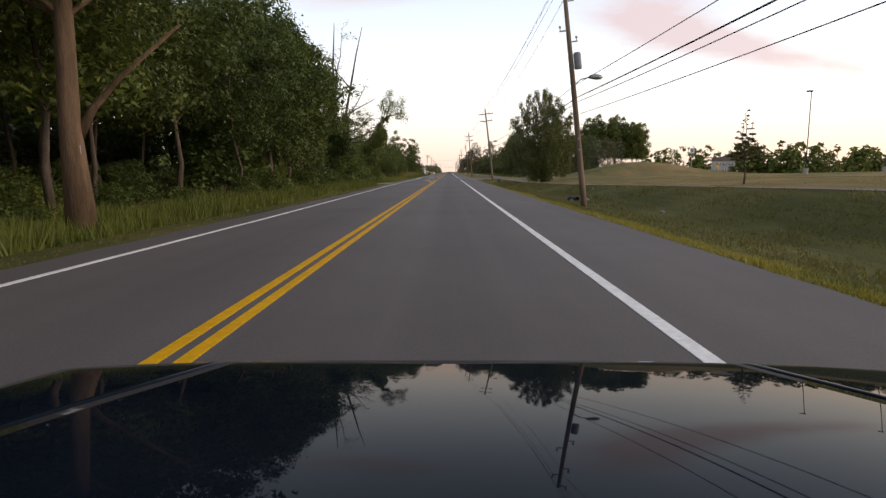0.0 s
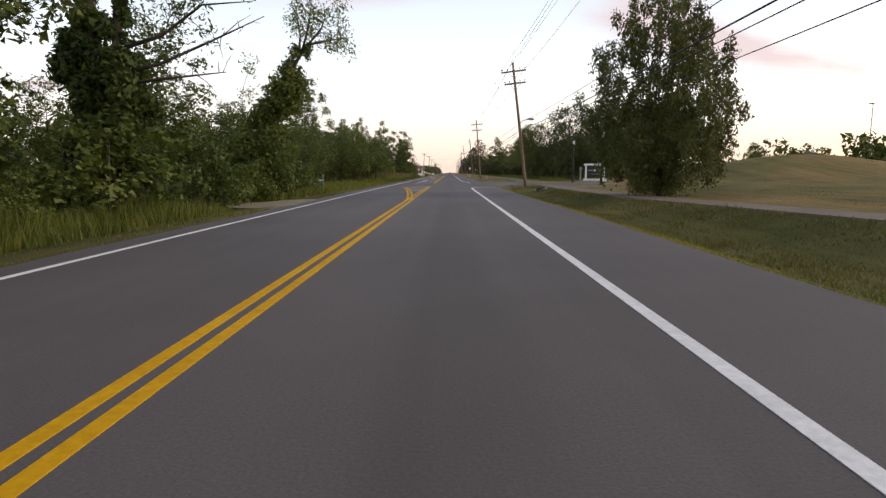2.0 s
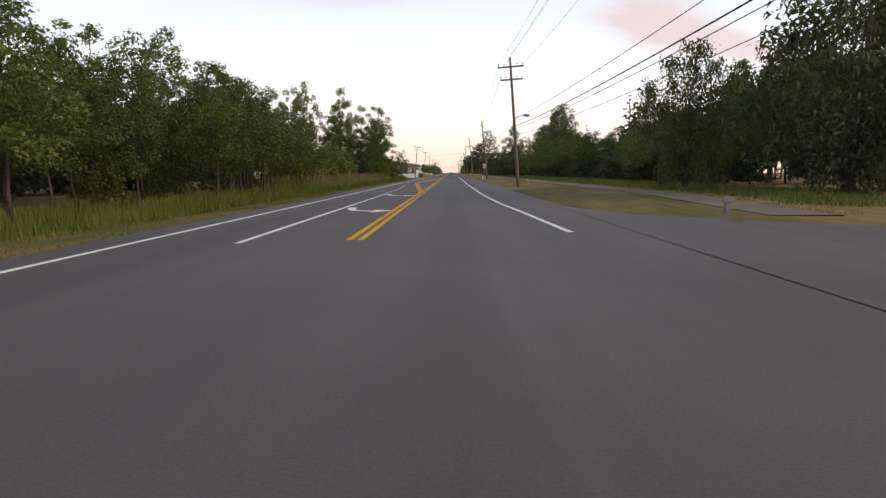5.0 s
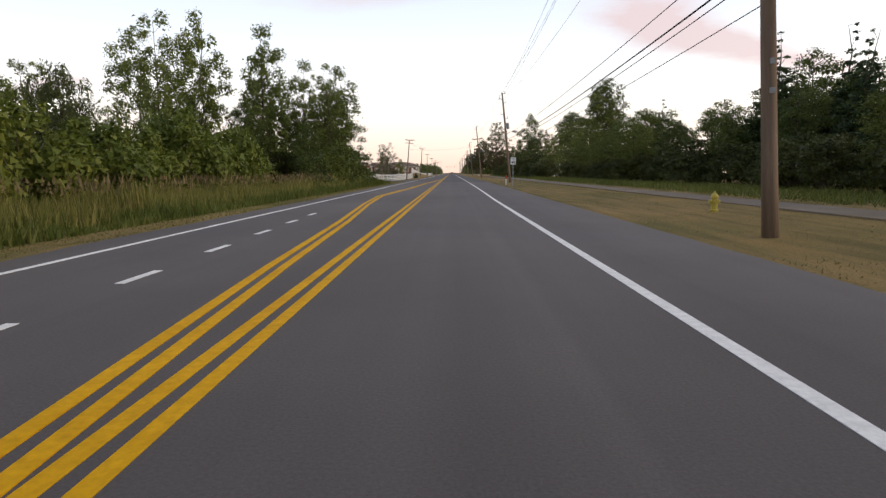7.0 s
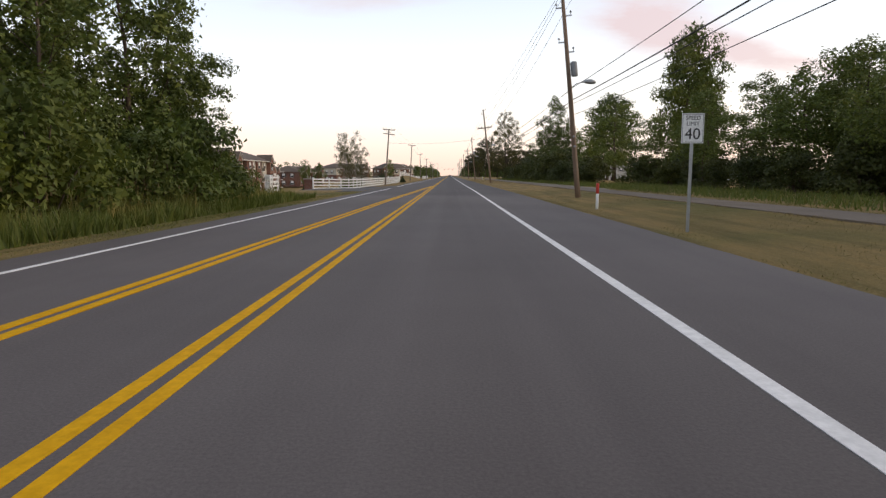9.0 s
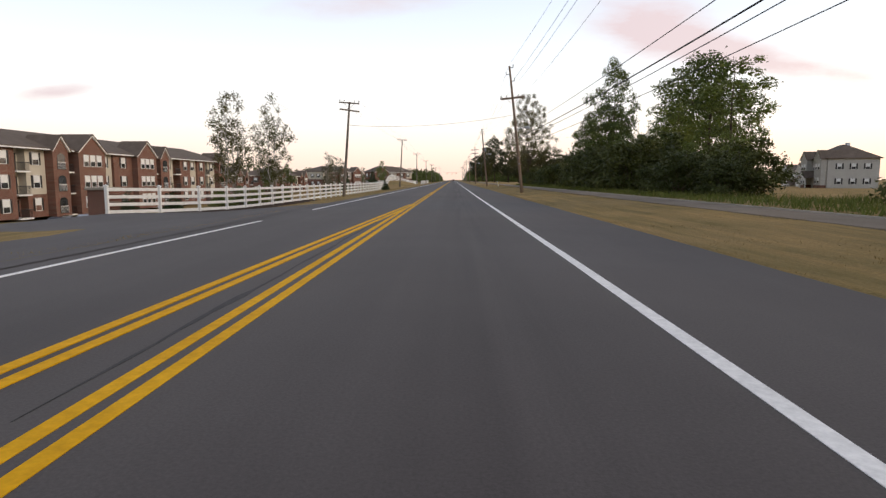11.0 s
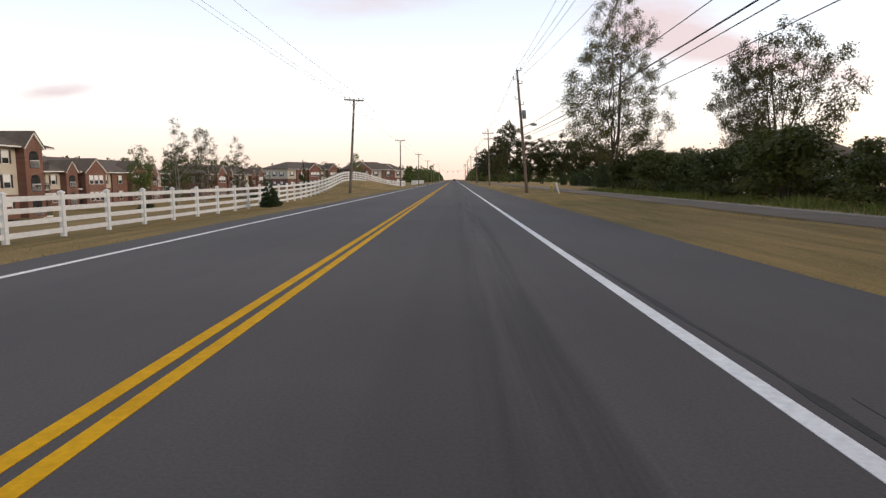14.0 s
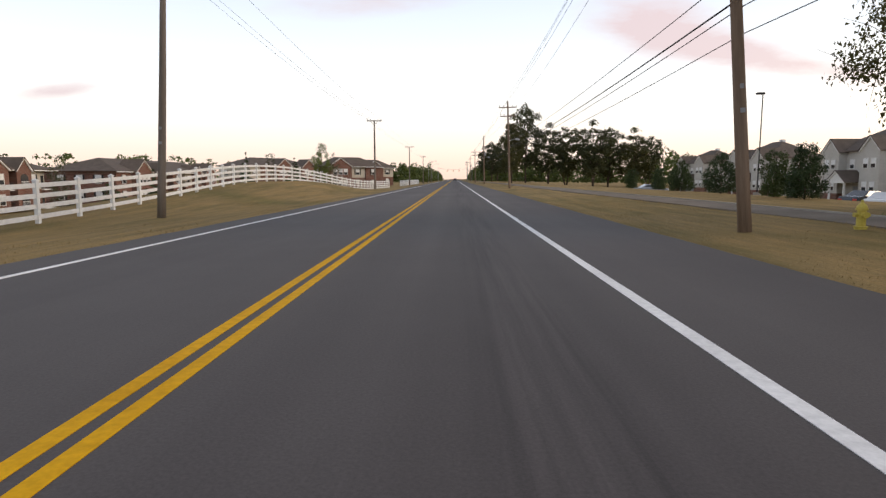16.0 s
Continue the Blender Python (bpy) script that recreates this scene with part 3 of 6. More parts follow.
# tar seams and worn streaks in the asphalt
def seam(x, y0, y1, width, wander, seed, paint="tar", label="dark irregular tar seam in the asphalt"):
    bm = bmesh.new()
    n = max(4, int((y1 - y0) / .35))
    rr = random.Random(seed)
    last = None
    for i in range(n + 1):
        y = y0 + (y1 - y0) * i / n
        c = x + wander * noise.noise((y * .35, seed, 0)) + .25 * wander * noise.noise((y * 2.1, seed, 5))
        w = width * max(.12, rr.uniform(.4, 1.2) * (.6 + .6 * noise.noise((y * .5, seed, 9)))) * min(1, .2 + 6 * min(i, n - i) / n)
        ring = [bm.verts.new(q) for q in ((c - w / 2, y, -.003), (c + w / 2, y, -.003), (c + w / 2, y, .0025), (c - w / 2, y, .0025))]
        if last:
            for j in range(4):
                bm.faces.new((last[j], last[(j + 1) % 4], ring[(j + 1) % 4], ring[j]))
        else:
            bm.faces.new(ring)
        last = ring
    bm.faces.new(last[::-1])
    tagged(new("tar_seam", mesh_of("tar_seam", bm, MAT[paint])), label, "road surface", kind="structure")


for x, y0, y1, w, wander in ((1.42, 20, 23.5, .05, .12), (1.36, 24.5, 27, .04, .1), (1.4, 28, 30.2, .045, .1), (1.5, 33, 38, .02, .12), (2.0, 250, 279, .13, .06), (2.2, 256, 272, .05, .08),
                             (-4.6, 108, 128, .05, .2), (-2.12, 214, 229, .09, .08)):
    seam(x, y0, y1, w, wander, int(x * 10 + y0))


for x, y0, y1, w in ((.15, 128.9, 129.4, .22), (-.35, 130.2, 132.5, .1), (.0, 24.0, 24.5, .12)):
    seam(x, y0, y1, w, .02, int(y0), "oil", "faint dark oil stain on the asphalt")


def turn_arrow(y):
    """A left-turn arrow for oncoming traffic: shaft, bend and head."""
    bm = bmesh.new()
    pts = [(-.6, 1.0), (-.58, .2), (-.35, -.5), (.05, -.8), (.3, -.85)]
    ribbon(pts, .26, -.002, .0045, bm)
    tri = [(.303, -1.45), (.87, -.6), (.303, -.25)]
    lo, hi = [bm.verts.new((*p, -.002)) for p in tri], [bm.verts.new((*p, .0045)) for p in tri]
    bm.faces.new(hi)
    bm.faces.new(lo[::-1])
    for j in range(3):
        bm.faces.new((lo[j], lo[(j + 1) % 3], hi[(j + 1) % 3], hi[j]))
    ob = new("turn_arrow", mesh_of("turn_arrow", bm, MAT["white_paint"]))
    ob.location = (-2.8, y, 0)
    tagged(ob, "white painted turn arrow on asphalt", "road marking", kind="structure")


turn_arrow(115.4)
turn_arrow(127.7)
bm = bmesh.new()
ribbon([(-.9, 77.1), (-.8, 77.13), (-.7, 77.1)], .11, -.002, .004, bm)
tagged(new("paint_mark", mesh_of("paint_mark", bm, MAT["blue_paint"])), "blue sprayed survey mark on asphalt", "road marking", kind="structure")


# ---------------------------------------------------------------- vegetation meshes
def leaf_mesh(name, centres, size, mat, rng, flat=.0, stretch=1.5, droop=0.0):
    """One small leaf spray at each centre, turned at random."""
    c = np.asarray(centres, dtype=float)
    n = len(c)
    a = rng.normal(size=(n, 3))
    a[:, 2] = a[:, 2] * (1 - flat) - droop
    a /= np.linalg.norm(a, axis=1)[:, None] + 1e-9
    b = np.cross(a, rng.normal(size=(n, 3)))
    b /= np.linalg.norm(b, axis=1)[:, None] + 1e-9
    s = (size * rng.uniform(.55, 1.25, size=n))[:, None]
    side = b * s * .42
    verts = np.stack([c - a * s * .5 * stretch - side * .35, c - a * s * .1 + side, c + a * s * .55 * stretch], axis=1).reshape(-1, 3)
    return tris_mesh(name, verts, n, mat)


def boughs(name, clusters, per, size, mat, rng, tall=.75, hollow=.5, droop=0.0, loose=.6, low=-.55, core=.2):
    """Foliage in boughs: each cluster (centre, radius) is a dome of leaves that face outwards and up, so that its top catches
    the sky and its underside stays in shade."""
    pos, nor, big = [], [], []
    usual = sum(r for _, r in clusters) / len(clusters)
    for centre, r in clusters:
        m = max(6, int(per * (r / usual) ** 2 * rng.uniform(.85, 1.15)))
        d = rng.normal(size=(m, 3))
        d /= np.linalg.norm(d, axis=1)[:, None]
        d[:, 2] = np.where(d[:, 2] < low, -d[:, 2], d[:, 2])
        ph = rng.uniform(0, 6.28, 4)
        lump = 1 + .22 * np.sin(4 * d[:, 0] + ph[0]) * np.sin(4 * d[:, 1] + ph[1]) + .16 * np.sin(7 * d[:, 2] + 5 * d[:, 0] + ph[2])
        rad = r * lump * rng.uniform(hollow, 1.0, m) ** .7 * (1 + .16 * np.abs(rng.normal(size=m)) * (rng.uniform(size=m) < .25))
        p = d * rad[:, None] * np.array([1, 1, tall])
        if droop:
            p[:, 2] -= droop * r * rng.uniform(0, 1, m) ** 1.5
        pos.append(p + np.array(centre))
        nor.append(d * np.array([1, 1, 1 / tall]) + np.array([0, 0, .35]) + loose * rng.normal(size=(m, 3)))
        if core:
            m = int(m * core)
            pos.append(rng.normal(size=(m, 3)) * r * .4 * np.array([1, 1, tall]) + np.array(centre))
            nor.append(rng.normal(size=(m, 3)))
            big.append(np.concatenate([np.ones(len(pos[-2])), np.full(m, 1.5)]))
        else:
            big.append(np.ones(m))
    c, up, big = np.concatenate(pos), np.concatenate(nor), np.concatenate(big)
    keep = c[:, 2] > .06
    c, up, big = c[keep], up[keep], big[keep]
    n = len(c)
    up /= np.linalg.norm(up, axis=1)[:, None] + 1e-9
    a = rng.normal(size=(n, 3))
    if droop:
        a[:, 2] -= 1.6
    a -= up * np.sum(a * up, axis=1)[:, None]
    a /= np.linalg.norm(a, axis=1)[:, None] + 1e-9
    b = np.cross(up, a)
    s = (size * big * rng.uniform(.6, 1.3, size=n))[:, None]
    wide = .4 if not droop else .24
    verts = np.stack([c - a * s * .4 + b * s * wide, c + a * s * .66, c - a * s * .4 - b * s * wide], axis=1).reshape(-1, 3)
    return tris_mesh(name, verts, n, mat)


def tris_mesh(name, verts, n, mat):
    me = bpy.data.meshes.new(name)
    me.vertices.add(3 * n)
    me.vertices.foreach_set("co", np.ascontiguousarray(verts, dtype=np.float32).ravel())
    me.loops.add(3 * n)
    me.loops.foreach_set("vertex_index", np.arange(3 * n, dtype=np.int32))
    me.polygons.add(n)
    me.polygons.foreach_set("loop_start", np.arange(0, 3 * n, 3, dtype=np.int32))
    me.update(calc_edges=True)
    me.materials.append(mat)
    return me


def envelope(shape, u):
    """Crown half-width at height u (0 foot of the crown, 1 top), of its greatest."""
    if shape == "cone":
        return max(.04, 1 - u) ** .85
    if shape == "column":
        return (math.sin(math.pi * min(1, .12 + .86 * u)) ** .55)
    if shape == "vase":
        return (.35 + .65 * u) * math.sqrt(max(.0, 1 - (max(0, u - .55) / .46) ** 2))
    if shape == "spread":
        return math.sin(math.pi * min(1, .3 + .66 * u)) ** .6
    return math.sin(math.pi * min(1, .1 + .88 * u)) ** .6


def spread_out(rng, made, sample, tries=7):
    """Of a few tries the place that lies furthest from those taken."""
    best, far = None, -1.0
    for _ in range(tries):
        p = sample()
        near = min(((p - q).length for q in made), default=9.0)
        if near > far:
            best, far = p, near
    return best


def tree_meshes(seed, h, width, base, shape, leaf, clumps, per, size, reach, bark="bark", trunk_r=.16, forks=1, droop=0.0, tall=.75, rise=.5, hollow=.5, twigs=0, loose=.6, core=.2, limb=None):
    """Trunk-and-limbs mesh and crown mesh of one tree form, h high, its foot at the origin. reach: least and greatest
    radius of a bough; rise: how steeply the limbs climb; twigs: bare twigs at each bough."""
    rng = np.random.default_rng(seed)
    bm = bmesh.new()
    stems = []
    for f in range(forks):
        ang = 6.2832 * f / forks + rng.uniform(-.4, .4)
        lean = (.02 if forks == 1 else .16 if shape in ("vase", "round") else .07) * h
        pts, radii = [], []
        for i in range(7):
            u = i / 6
            wob = .012 * h * rng.normal(size=2) * (0 < i)
            pts.append(Vector((math.cos(ang) * lean * u ** 1.2 + wob[0], math.sin(ang) * lean * u ** 1.2 + wob[1], -.15 + u * h * .95)))
            radii.append(max(.012, trunk_r * (1.3 if i == 0 else 1) * (1 - .93 * u) / (forks ** .4)))
        tube(bm, pts, radii, 8)
        stems.append(pts)

    def on_stem(st, z):
        q = min(.999, max(0, z) / (h * .95)) * 6
        return st[int(q)].lerp(st[int(q) + 1], q - int(q))

    cb = base * h
    ph = rng.uniform(0, 6.28, 3)

    def sample():
        u = rng.uniform(0, 1) ** .85
        z = cb + u * (h * .97 - cb)
        ang = rng.uniform(0, 6.2832)
        lump = 1 + .3 * math.sin(2 * ang + ph[0]) * math.cos(4 * u + ph[1]) + .15 * math.sin(5 * ang + ph[2])
        r = max(0, envelope(shape, u) * width / 2 * lump - reach[0] * .6) * math.sqrt(rng.uniform(.06, 1))
        return Vector((r * math.cos(ang), r * math.sin(ang), z))

    made = []
    for i in range(clumps):
        made.append(spread_out(rng, made, sample))
    # every bough grows out of the nearest limb below it
    nodes = []
    for st in stems:
        for i in range(14):
            z = h * (.1 + .85 * i / 13) if forks == 1 else h * (.04 + .9 * i / 13)
            nodes.append((on_stem(st, z), trunk_r * .42 * (1 - .8 * z / h)))
    made.sort(key=lambda q: min((q - on_stem(st, q.z)).length for st in stems))
    clusters = []
    for p in made:
        r = rng.uniform(*reach) * (1.1 - .35 * (p.z / h)) * (max(.3, 1.1 - .9 * p.z / h) if shape == "cone" else 1)

        def cost(node):
            d = p - node[0]
            flat = math.hypot(d.x, d.y)
            return d.length + 2.2 * max(0, rise * flat * .7 - d.z)

        foot, thick = min(nodes, key=cost)
        out = (p - foot).length
        mid = foot.lerp(p, .5) + Vector((0, 0, (.08 if rise < .9 else -.06) * out)) + Vector(rng.normal(size=3)) * .04 * out
        rr = max(.013, thick * .75)
        tube(bm, [foot, mid, p], [rr, rr * .75, max(.008, rr * .45)], 5, False)
        nodes += [(mid, rr * .75), (p, rr * .5)]
        for _ in range(twigs):
            tip = p + Vector(rng.normal(size=3)) * .8 * r
            a = mid.lerp(p, rng.uniform(.2, 1))
            tube(bm, [a, a.lerp(tip, .5) + Vector((0, 0, .08 * r)), tip], [.014, .009, .004], 4, False)
        clusters.append((p, r))
    crown = boughs("crown", clusters, per, size, MAT[leaf], rng, tall, hollow, droop, loose, core=core)
    if limb:
        tube(bm, limb, [trunk_r * (.42 - .3 * i / (len(limb) - 1)) for i in range(len(limb))], 8)
    return mesh_of("trunk", bm, MAT[bark], True), crown, h


def shrub_meshes(seed, h, width, leaf, clumps, per, size):
    rng = np.random.default_rng(seed)
    bm = bmesh.new()

    def sample():
        u, ang = rng.uniform(0, 1), rng.uniform(0, 6.2832)
        r = width / 2 * math.sqrt(rng.uniform(0, 1)) * math.sqrt(1 - .75 * u * u)
        return Vector((r * math.cos(ang), r * math.sin(ang), h * (.1 + .8 * u) * (1 + .18 * math.sin(2 * ang + seed))))

    clusters, made = [], []
    for i in range(clumps):
        c = spread_out(rng, made, sample, 5)
        made.append(c)
        tube(bm, [(c.x * .15, c.y * .15, -.1), (c.x * .6, c.y * .6, c.z * .6), c], [.03, .02, .006], 5, False)
        clusters.append((c, rng.uniform(.12, .24) * max(h, width)))
    return mesh_of("stem", bm, MAT["bark"], True), boughs("foliage", clusters, per, size, MAT[leaf], rng, .85, .4, 0, .7), h


FORMS = {
    "woods": [tree_meshes(10 + i, 14, 7.6, .2, "round", "leaf_dark", 54, 190, .195, (.85, 1.55), trunk_r=.2, tall=.75) for i in range(3)],
    "tall_woods": [tree_meshes(14 + i, 14, 8.6, .3, "round", "leaf_dark", 44, 180, .2, (.95, 1.7), trunk_r=.15, tall=.65) for i in range(3)],
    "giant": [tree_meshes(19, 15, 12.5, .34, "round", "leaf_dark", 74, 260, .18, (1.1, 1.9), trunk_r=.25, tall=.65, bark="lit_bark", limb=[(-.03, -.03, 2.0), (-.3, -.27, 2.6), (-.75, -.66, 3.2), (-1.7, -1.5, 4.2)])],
    "young": [tree_meshes(20 + i, 9, 4.4, .25, "column", ("leaf_mid", "leaf_dark", "leaf_mid")[i], 40, 125, .14, (.45, .95), trunk_r=.08, tall=.95, rise=.9) for i in range(3)],
    "poplar": [tree_meshes(30 + i, 12, 4.0, .22, "column", "leaf_mid", 38, 135, .145, (.38, .8), trunk_r=.11, tall=1.15, rise=1.2, hollow=.35) for i in range(3)],
    "maple": [tree_meshes(40, 10.6, 10.0, .04, "round", "leaf_ash", 180, 230, .145, (.4, .85), trunk_r=.2, forks=7, tall=1.35, rise=1.3, hollow=.3, loose=.9)],
    "open": [tree_meshes(76, 16, 11.5, .16, "spread", "leaf_olive", 230, 220, .12, (.6, 1.15), trunk_r=.24, forks=4, tall=.9, rise=.8, hollow=.15, twigs=4, loose=1.0, core=0)],
    "pine": [tree_meshes(50 + i, 13, 5.6, .05, "cone", "needles", 110, 70, .25, (.5, 1.0), trunk_r=.16, tall=.65, rise=.1, loose=.8) for i in range(2)],
    "spruce": [tree_meshes(55 + i, 2.4, 1.7, .03, "cone", "needles", 80, 110, .075, (.12, .26), trunk_r=.05, tall=.6, rise=.1, loose=.9) for i in range(2)],
    "cedar": [tree_meshes(58 + i, 2.4, 2.1, .02, "spread", "needles", 70, 110, .075, (.18, .34), trunk_r=.05, tall=1.1, rise=.9, loose=.9) for i in range(2)],
    "willow": [tree_meshes(60 + i, 11.5, 9.6, .1, "round", "leaf_ash", 56, 220, .28, (.9, 1.6), trunk_r=.25, droop=1.6, tall=.9) for i in range(2)],
    "airy": [tree_meshes(71, 14, 7.0, .22, "column", "leaf_olive", 90, 160, .155, (.6, 1.15), trunk_r=.15, forks=3, tall=1.0, rise=1.1, hollow=.2, twigs=3, loose=1.0, core=0),
             tree_meshes(70, 14, 10.5, .2, "round", "leaf_olive", 170, 130, .145, (.55, 1.05), trunk_r=.2, forks=4, tall=1.0, rise=1.1, hollow=.15, twigs=4, loose=1.0, core=0)],
    "birch": [tree_meshes(80 + i, 7.2, 2.5, .22, "column", "leaf_olive", 38, 62, .11, (.3, .6), "pale_bark", .06, 2, tall=1.0, rise=1.3, hollow=.15, twigs=3, loose=1.0, core=0) for i in range(2)],
    "sapling": [tree_meshes(85, 4.0, 2.3, .32, "cone", "leaf_olive", 52, 70, .085, (.2, .4), "bark", .05, 1, tall=.5, rise=.2, hollow=.15, twigs=2, loose=1.0, core=0)],
    "grove": [tree_meshes(100 + i, 14, 8.5, .08, "round", ("leaf_dark", "leaf_mid")[i], 34, 100, .4, (1.1, 1.9), trunk_r=.2) for i in range(2)],
    "stand": [tree_meshes(105 + i, 16, 6.0, .34, "column", "leaf_dark", 30, 100, .38, (.8, 1.5), "pale_bark", .16, tall=.9) for i in range(2)],
    "park": [tree_meshes(140 + i, 15, 8.8, .22, "round", "leaf_shade", 42, 105, .38, (1.0, 1.8), trunk_r=.22, forks=2) for i in range(2)],
}
SHRUBS = {
    "dark": [shrub_meshes(110 + i, 2.6, 3.0, ("leaf_dark", "leaf_mid")[i], 24, 105, .135) for i in range(2)],
    "bright": [shrub_meshes(120, 2.6, 3.0, "leaf_bright", 24, 115, .16)],
    "hedge": [shrub_meshes(130 + i, 3.6, 4.4, "leaf_hedge", 26, 130, .2) for i in range(2)],
}
TREE_LABEL = {
    "woods": ("tall woodland tree with dark dense foliage", "tree", "woodland trees"),
    "tall_woods": ("tall woodland tree with a bare lower trunk", "tree", "woodland trees"),
    "giant": ("large old tree with a thick forked brown trunk", "tree", ""),
    "open": ("tall open-branched tree with thin olive leaves", "tree", ""),
    "sapling": ("young pyramid-shaped tree with sparse leaves on the lawn", "tree", ""),
    "stand": ("tall straight tree with a pale bare trunk", "tree", "grove trees"),
    "young": ("slender young woodland tree with leafy green crown", "tree", "young trees"),
    "poplar": ("tall narrow poplar with light green leaves", "tree", "poplars"),
    "maple": ("broad dark round-crowned tree branching from the ground", "tree", ""),
    "pine": ("dark pointed conifer at the edge of the woods", "tree", "conifers"),
    "spruce": ("small bushy evergreen with dense dark needles", "tree", "small evergreens"),
    "cedar": ("bushy egg-shaped dark evergreen", "tree", "small evergreens"),
    "willow": ("large willow with drooping green branches", "tree", "willows"),
    "airy": ("tall sparse tree with thin olive leaves", "tree", "sparse trees"),
    "birch": ("small thin birch with pale stems and sparse leaves", "tree", "birches"),
    "park": ("tall rounded dark tree with a bare lower trunk", "tree", "park trees"),
    "grove": ("dense rounded leafy tree of a far grove", "tree", "grove trees"),
    "far": ("distant round leafy tree", "tree", "distant trees"),
}
count = {}


def tree(form, x, y, h, wide=1.0, lean=(0, 0), label=""):
    n = count[form] = count.get(form, 0) + 1
    trunk, crown, full = FORMS[form][n % len(FORMS[form])]
    lab, cat, grp = TREE_LABEL[form]
    ob = thing("conifer" if form in ("pine", "spruce", "cedar") else "tree", (x, y, ground_z(x, y)), label or lab, cat, grp)
    k0 = h / full
    ob.matrix_basis = pose(x, y, ground_z(x, y), lean[0], lean[1], 0) @ pose(0, 0, 0, 0, 0, (n * 137.5) % 360) @ Matrix.Diagonal((k0 * wide, k0 * wide, k0, 1))
    share("trunk", trunk, ob)
    share("crown", crown, ob)
    return ob


def shrub(form, x, y, h, wide=1.0, label=""):
    n = count[form] = count.get(form, 0) + 1
    stems, leaves, full = SHRUBS[form][n % len(SHRUBS[form])]
    ob = thing("shrub", (x, y, ground_z(x, y)), label or {"dark": "dark leafy shrub at the edge of the woods", "bright": "bright green leafy shrub", "hedge": "large dense dark green shrub"}[form], "shrub", "roadside shrubs")
    k0 = h / full
    ob.matrix_basis = pose(x, y, ground_z(x, y), 0, 0, (n * 137.5) % 360) @ Matrix.Diagonal((k0 * wide, k0 * wide, k0, 1))
    share("stem", stems, ob)
    share("foliage", leaves, ob)
    return ob


def vined_tree(at, spine, radius, vine, limbs, label, seed):
    """A trunk along the spine, creepers wrapped round it, and long thin limbs."""
    rng = np.random.default_rng(900 + seed)
    x, y = at
    ob = thing("tree", (x, y, ground_z(x, y)), label, "tree", "vine-clad trees")
    bm = bmesh.new()
    n = len(spine) - 1
    tube(bm, spine, [max(.02, radius * (1 - .9 * i / n)) for i in range(n + 1)], 9)
    tufts = []
    for pts, leaves in limbs:
        m = len(pts) - 1
        tube(bm, pts, [.07 * (1 - .85 * i / m) for i in range(m + 1)], 6)
        for i in range(9):
            u = rng.uniform(.25, 1) * m
            k0 = min(m - 1, int(u))
            a = Vector(pts[k0]).lerp(Vector(pts[k0 + 1]), u - k0)
            b = a + Vector(rng.normal(size=3) * .5 + np.array([.15, 0, .25]))
            tube(bm, [a, a.lerp(b, .5) + Vector((0, 0, .06)), b], [.016, .011, .004], 4, False)
            if leaves:
                tufts.append(rng.normal(size=(max(2, leaves // 9 * 5), 3)) * .24 + np.array(b))
    share("trunk", mesh_of("trunk", bm, MAT["bark"], True), ob)
    if tufts:
        share("crown", leaf_mesh("crown", np.concatenate(tufts), .12, MAT["leaf_mid"], rng), ob)
    wraps = []
    for i in range(60):
        u = rng.uniform(vine[0][0], vine[-1][0])
        q = min(n - .001, u * n)
        c = Vector(spine[int(q)]).lerp(Vector(spine[int(q) + 1]), q - int(q))
        full = lerp_table(vine, u) * (1 + .3 * math.sin(u * 23 + seed))
        a, r = rng.uniform(0, 6.2832), full * math.sqrt(rng.uniform(.05, .8))
        wraps.append((Vector((c.x + r * math.cos(a), c.y + r * math.sin(a), c.z)), max(.22, full * rng.uniform(.35, .6))))
    share("vine", boughs("vine", wraps, 210, .15, MAT["leaf_dark"], rng, 1.15, .5, 0, .6, -.8), ob)
    return ob


R = random.Random(7)
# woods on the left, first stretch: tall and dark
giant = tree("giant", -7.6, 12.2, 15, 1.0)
bm = bmesh.new()
soft_box(bm, -.06, .06, -.012, .012, -.09, .09, .004)
part("tag", bm, MAT["galvanised"], giant, "small pale metal tag").matrix_basis = pose(.25 * math.cos(radians(-195)), .25 * math.sin(radians(-195)), 1.75, 0, 0, -105)
for row, (x0, step) in enumerate(((-10.8, 5.2), (-14.5, 4.6), (-19.5, 4.8))):
    y = -9 + row * 1.7
    while y < 50 - row:
        tree("tall_woods" if y < 34 else "woods", x0 + R.uniform(-1.1, 1.1), y, R.uniform(9.5, 13) + 1.2 * row, R.uniform(.85, 1.15))
        y += step * R.uniform(.8, 1.2)
y = -6
while y < 78:
    shrub("dark", R.uniform(-10.8, -9.2), y, R.uniform(1.5, 2.9) * (.4 if y < 30 else .62 if y < 52 else 1), R.uniform(.9, 1.3))
    shrub("dark", R.uniform(-14.5, -12), y + 1.2, R.uniform(1.0, 1.8) if y < 30 else R.uniform(2.6, 4.6) if y < 55 else R.uniform(1.4, 2.2), R.uniform(.9, 1.3))
    y += R.uniform(2.6, 3.6)
for i in range(11):
    shrub("hedge", R.uniform(-26, -23), -4 + 5 * i, R.uniform(4.2, 6), 1.1, "tall dense undergrowth deep in the woods")
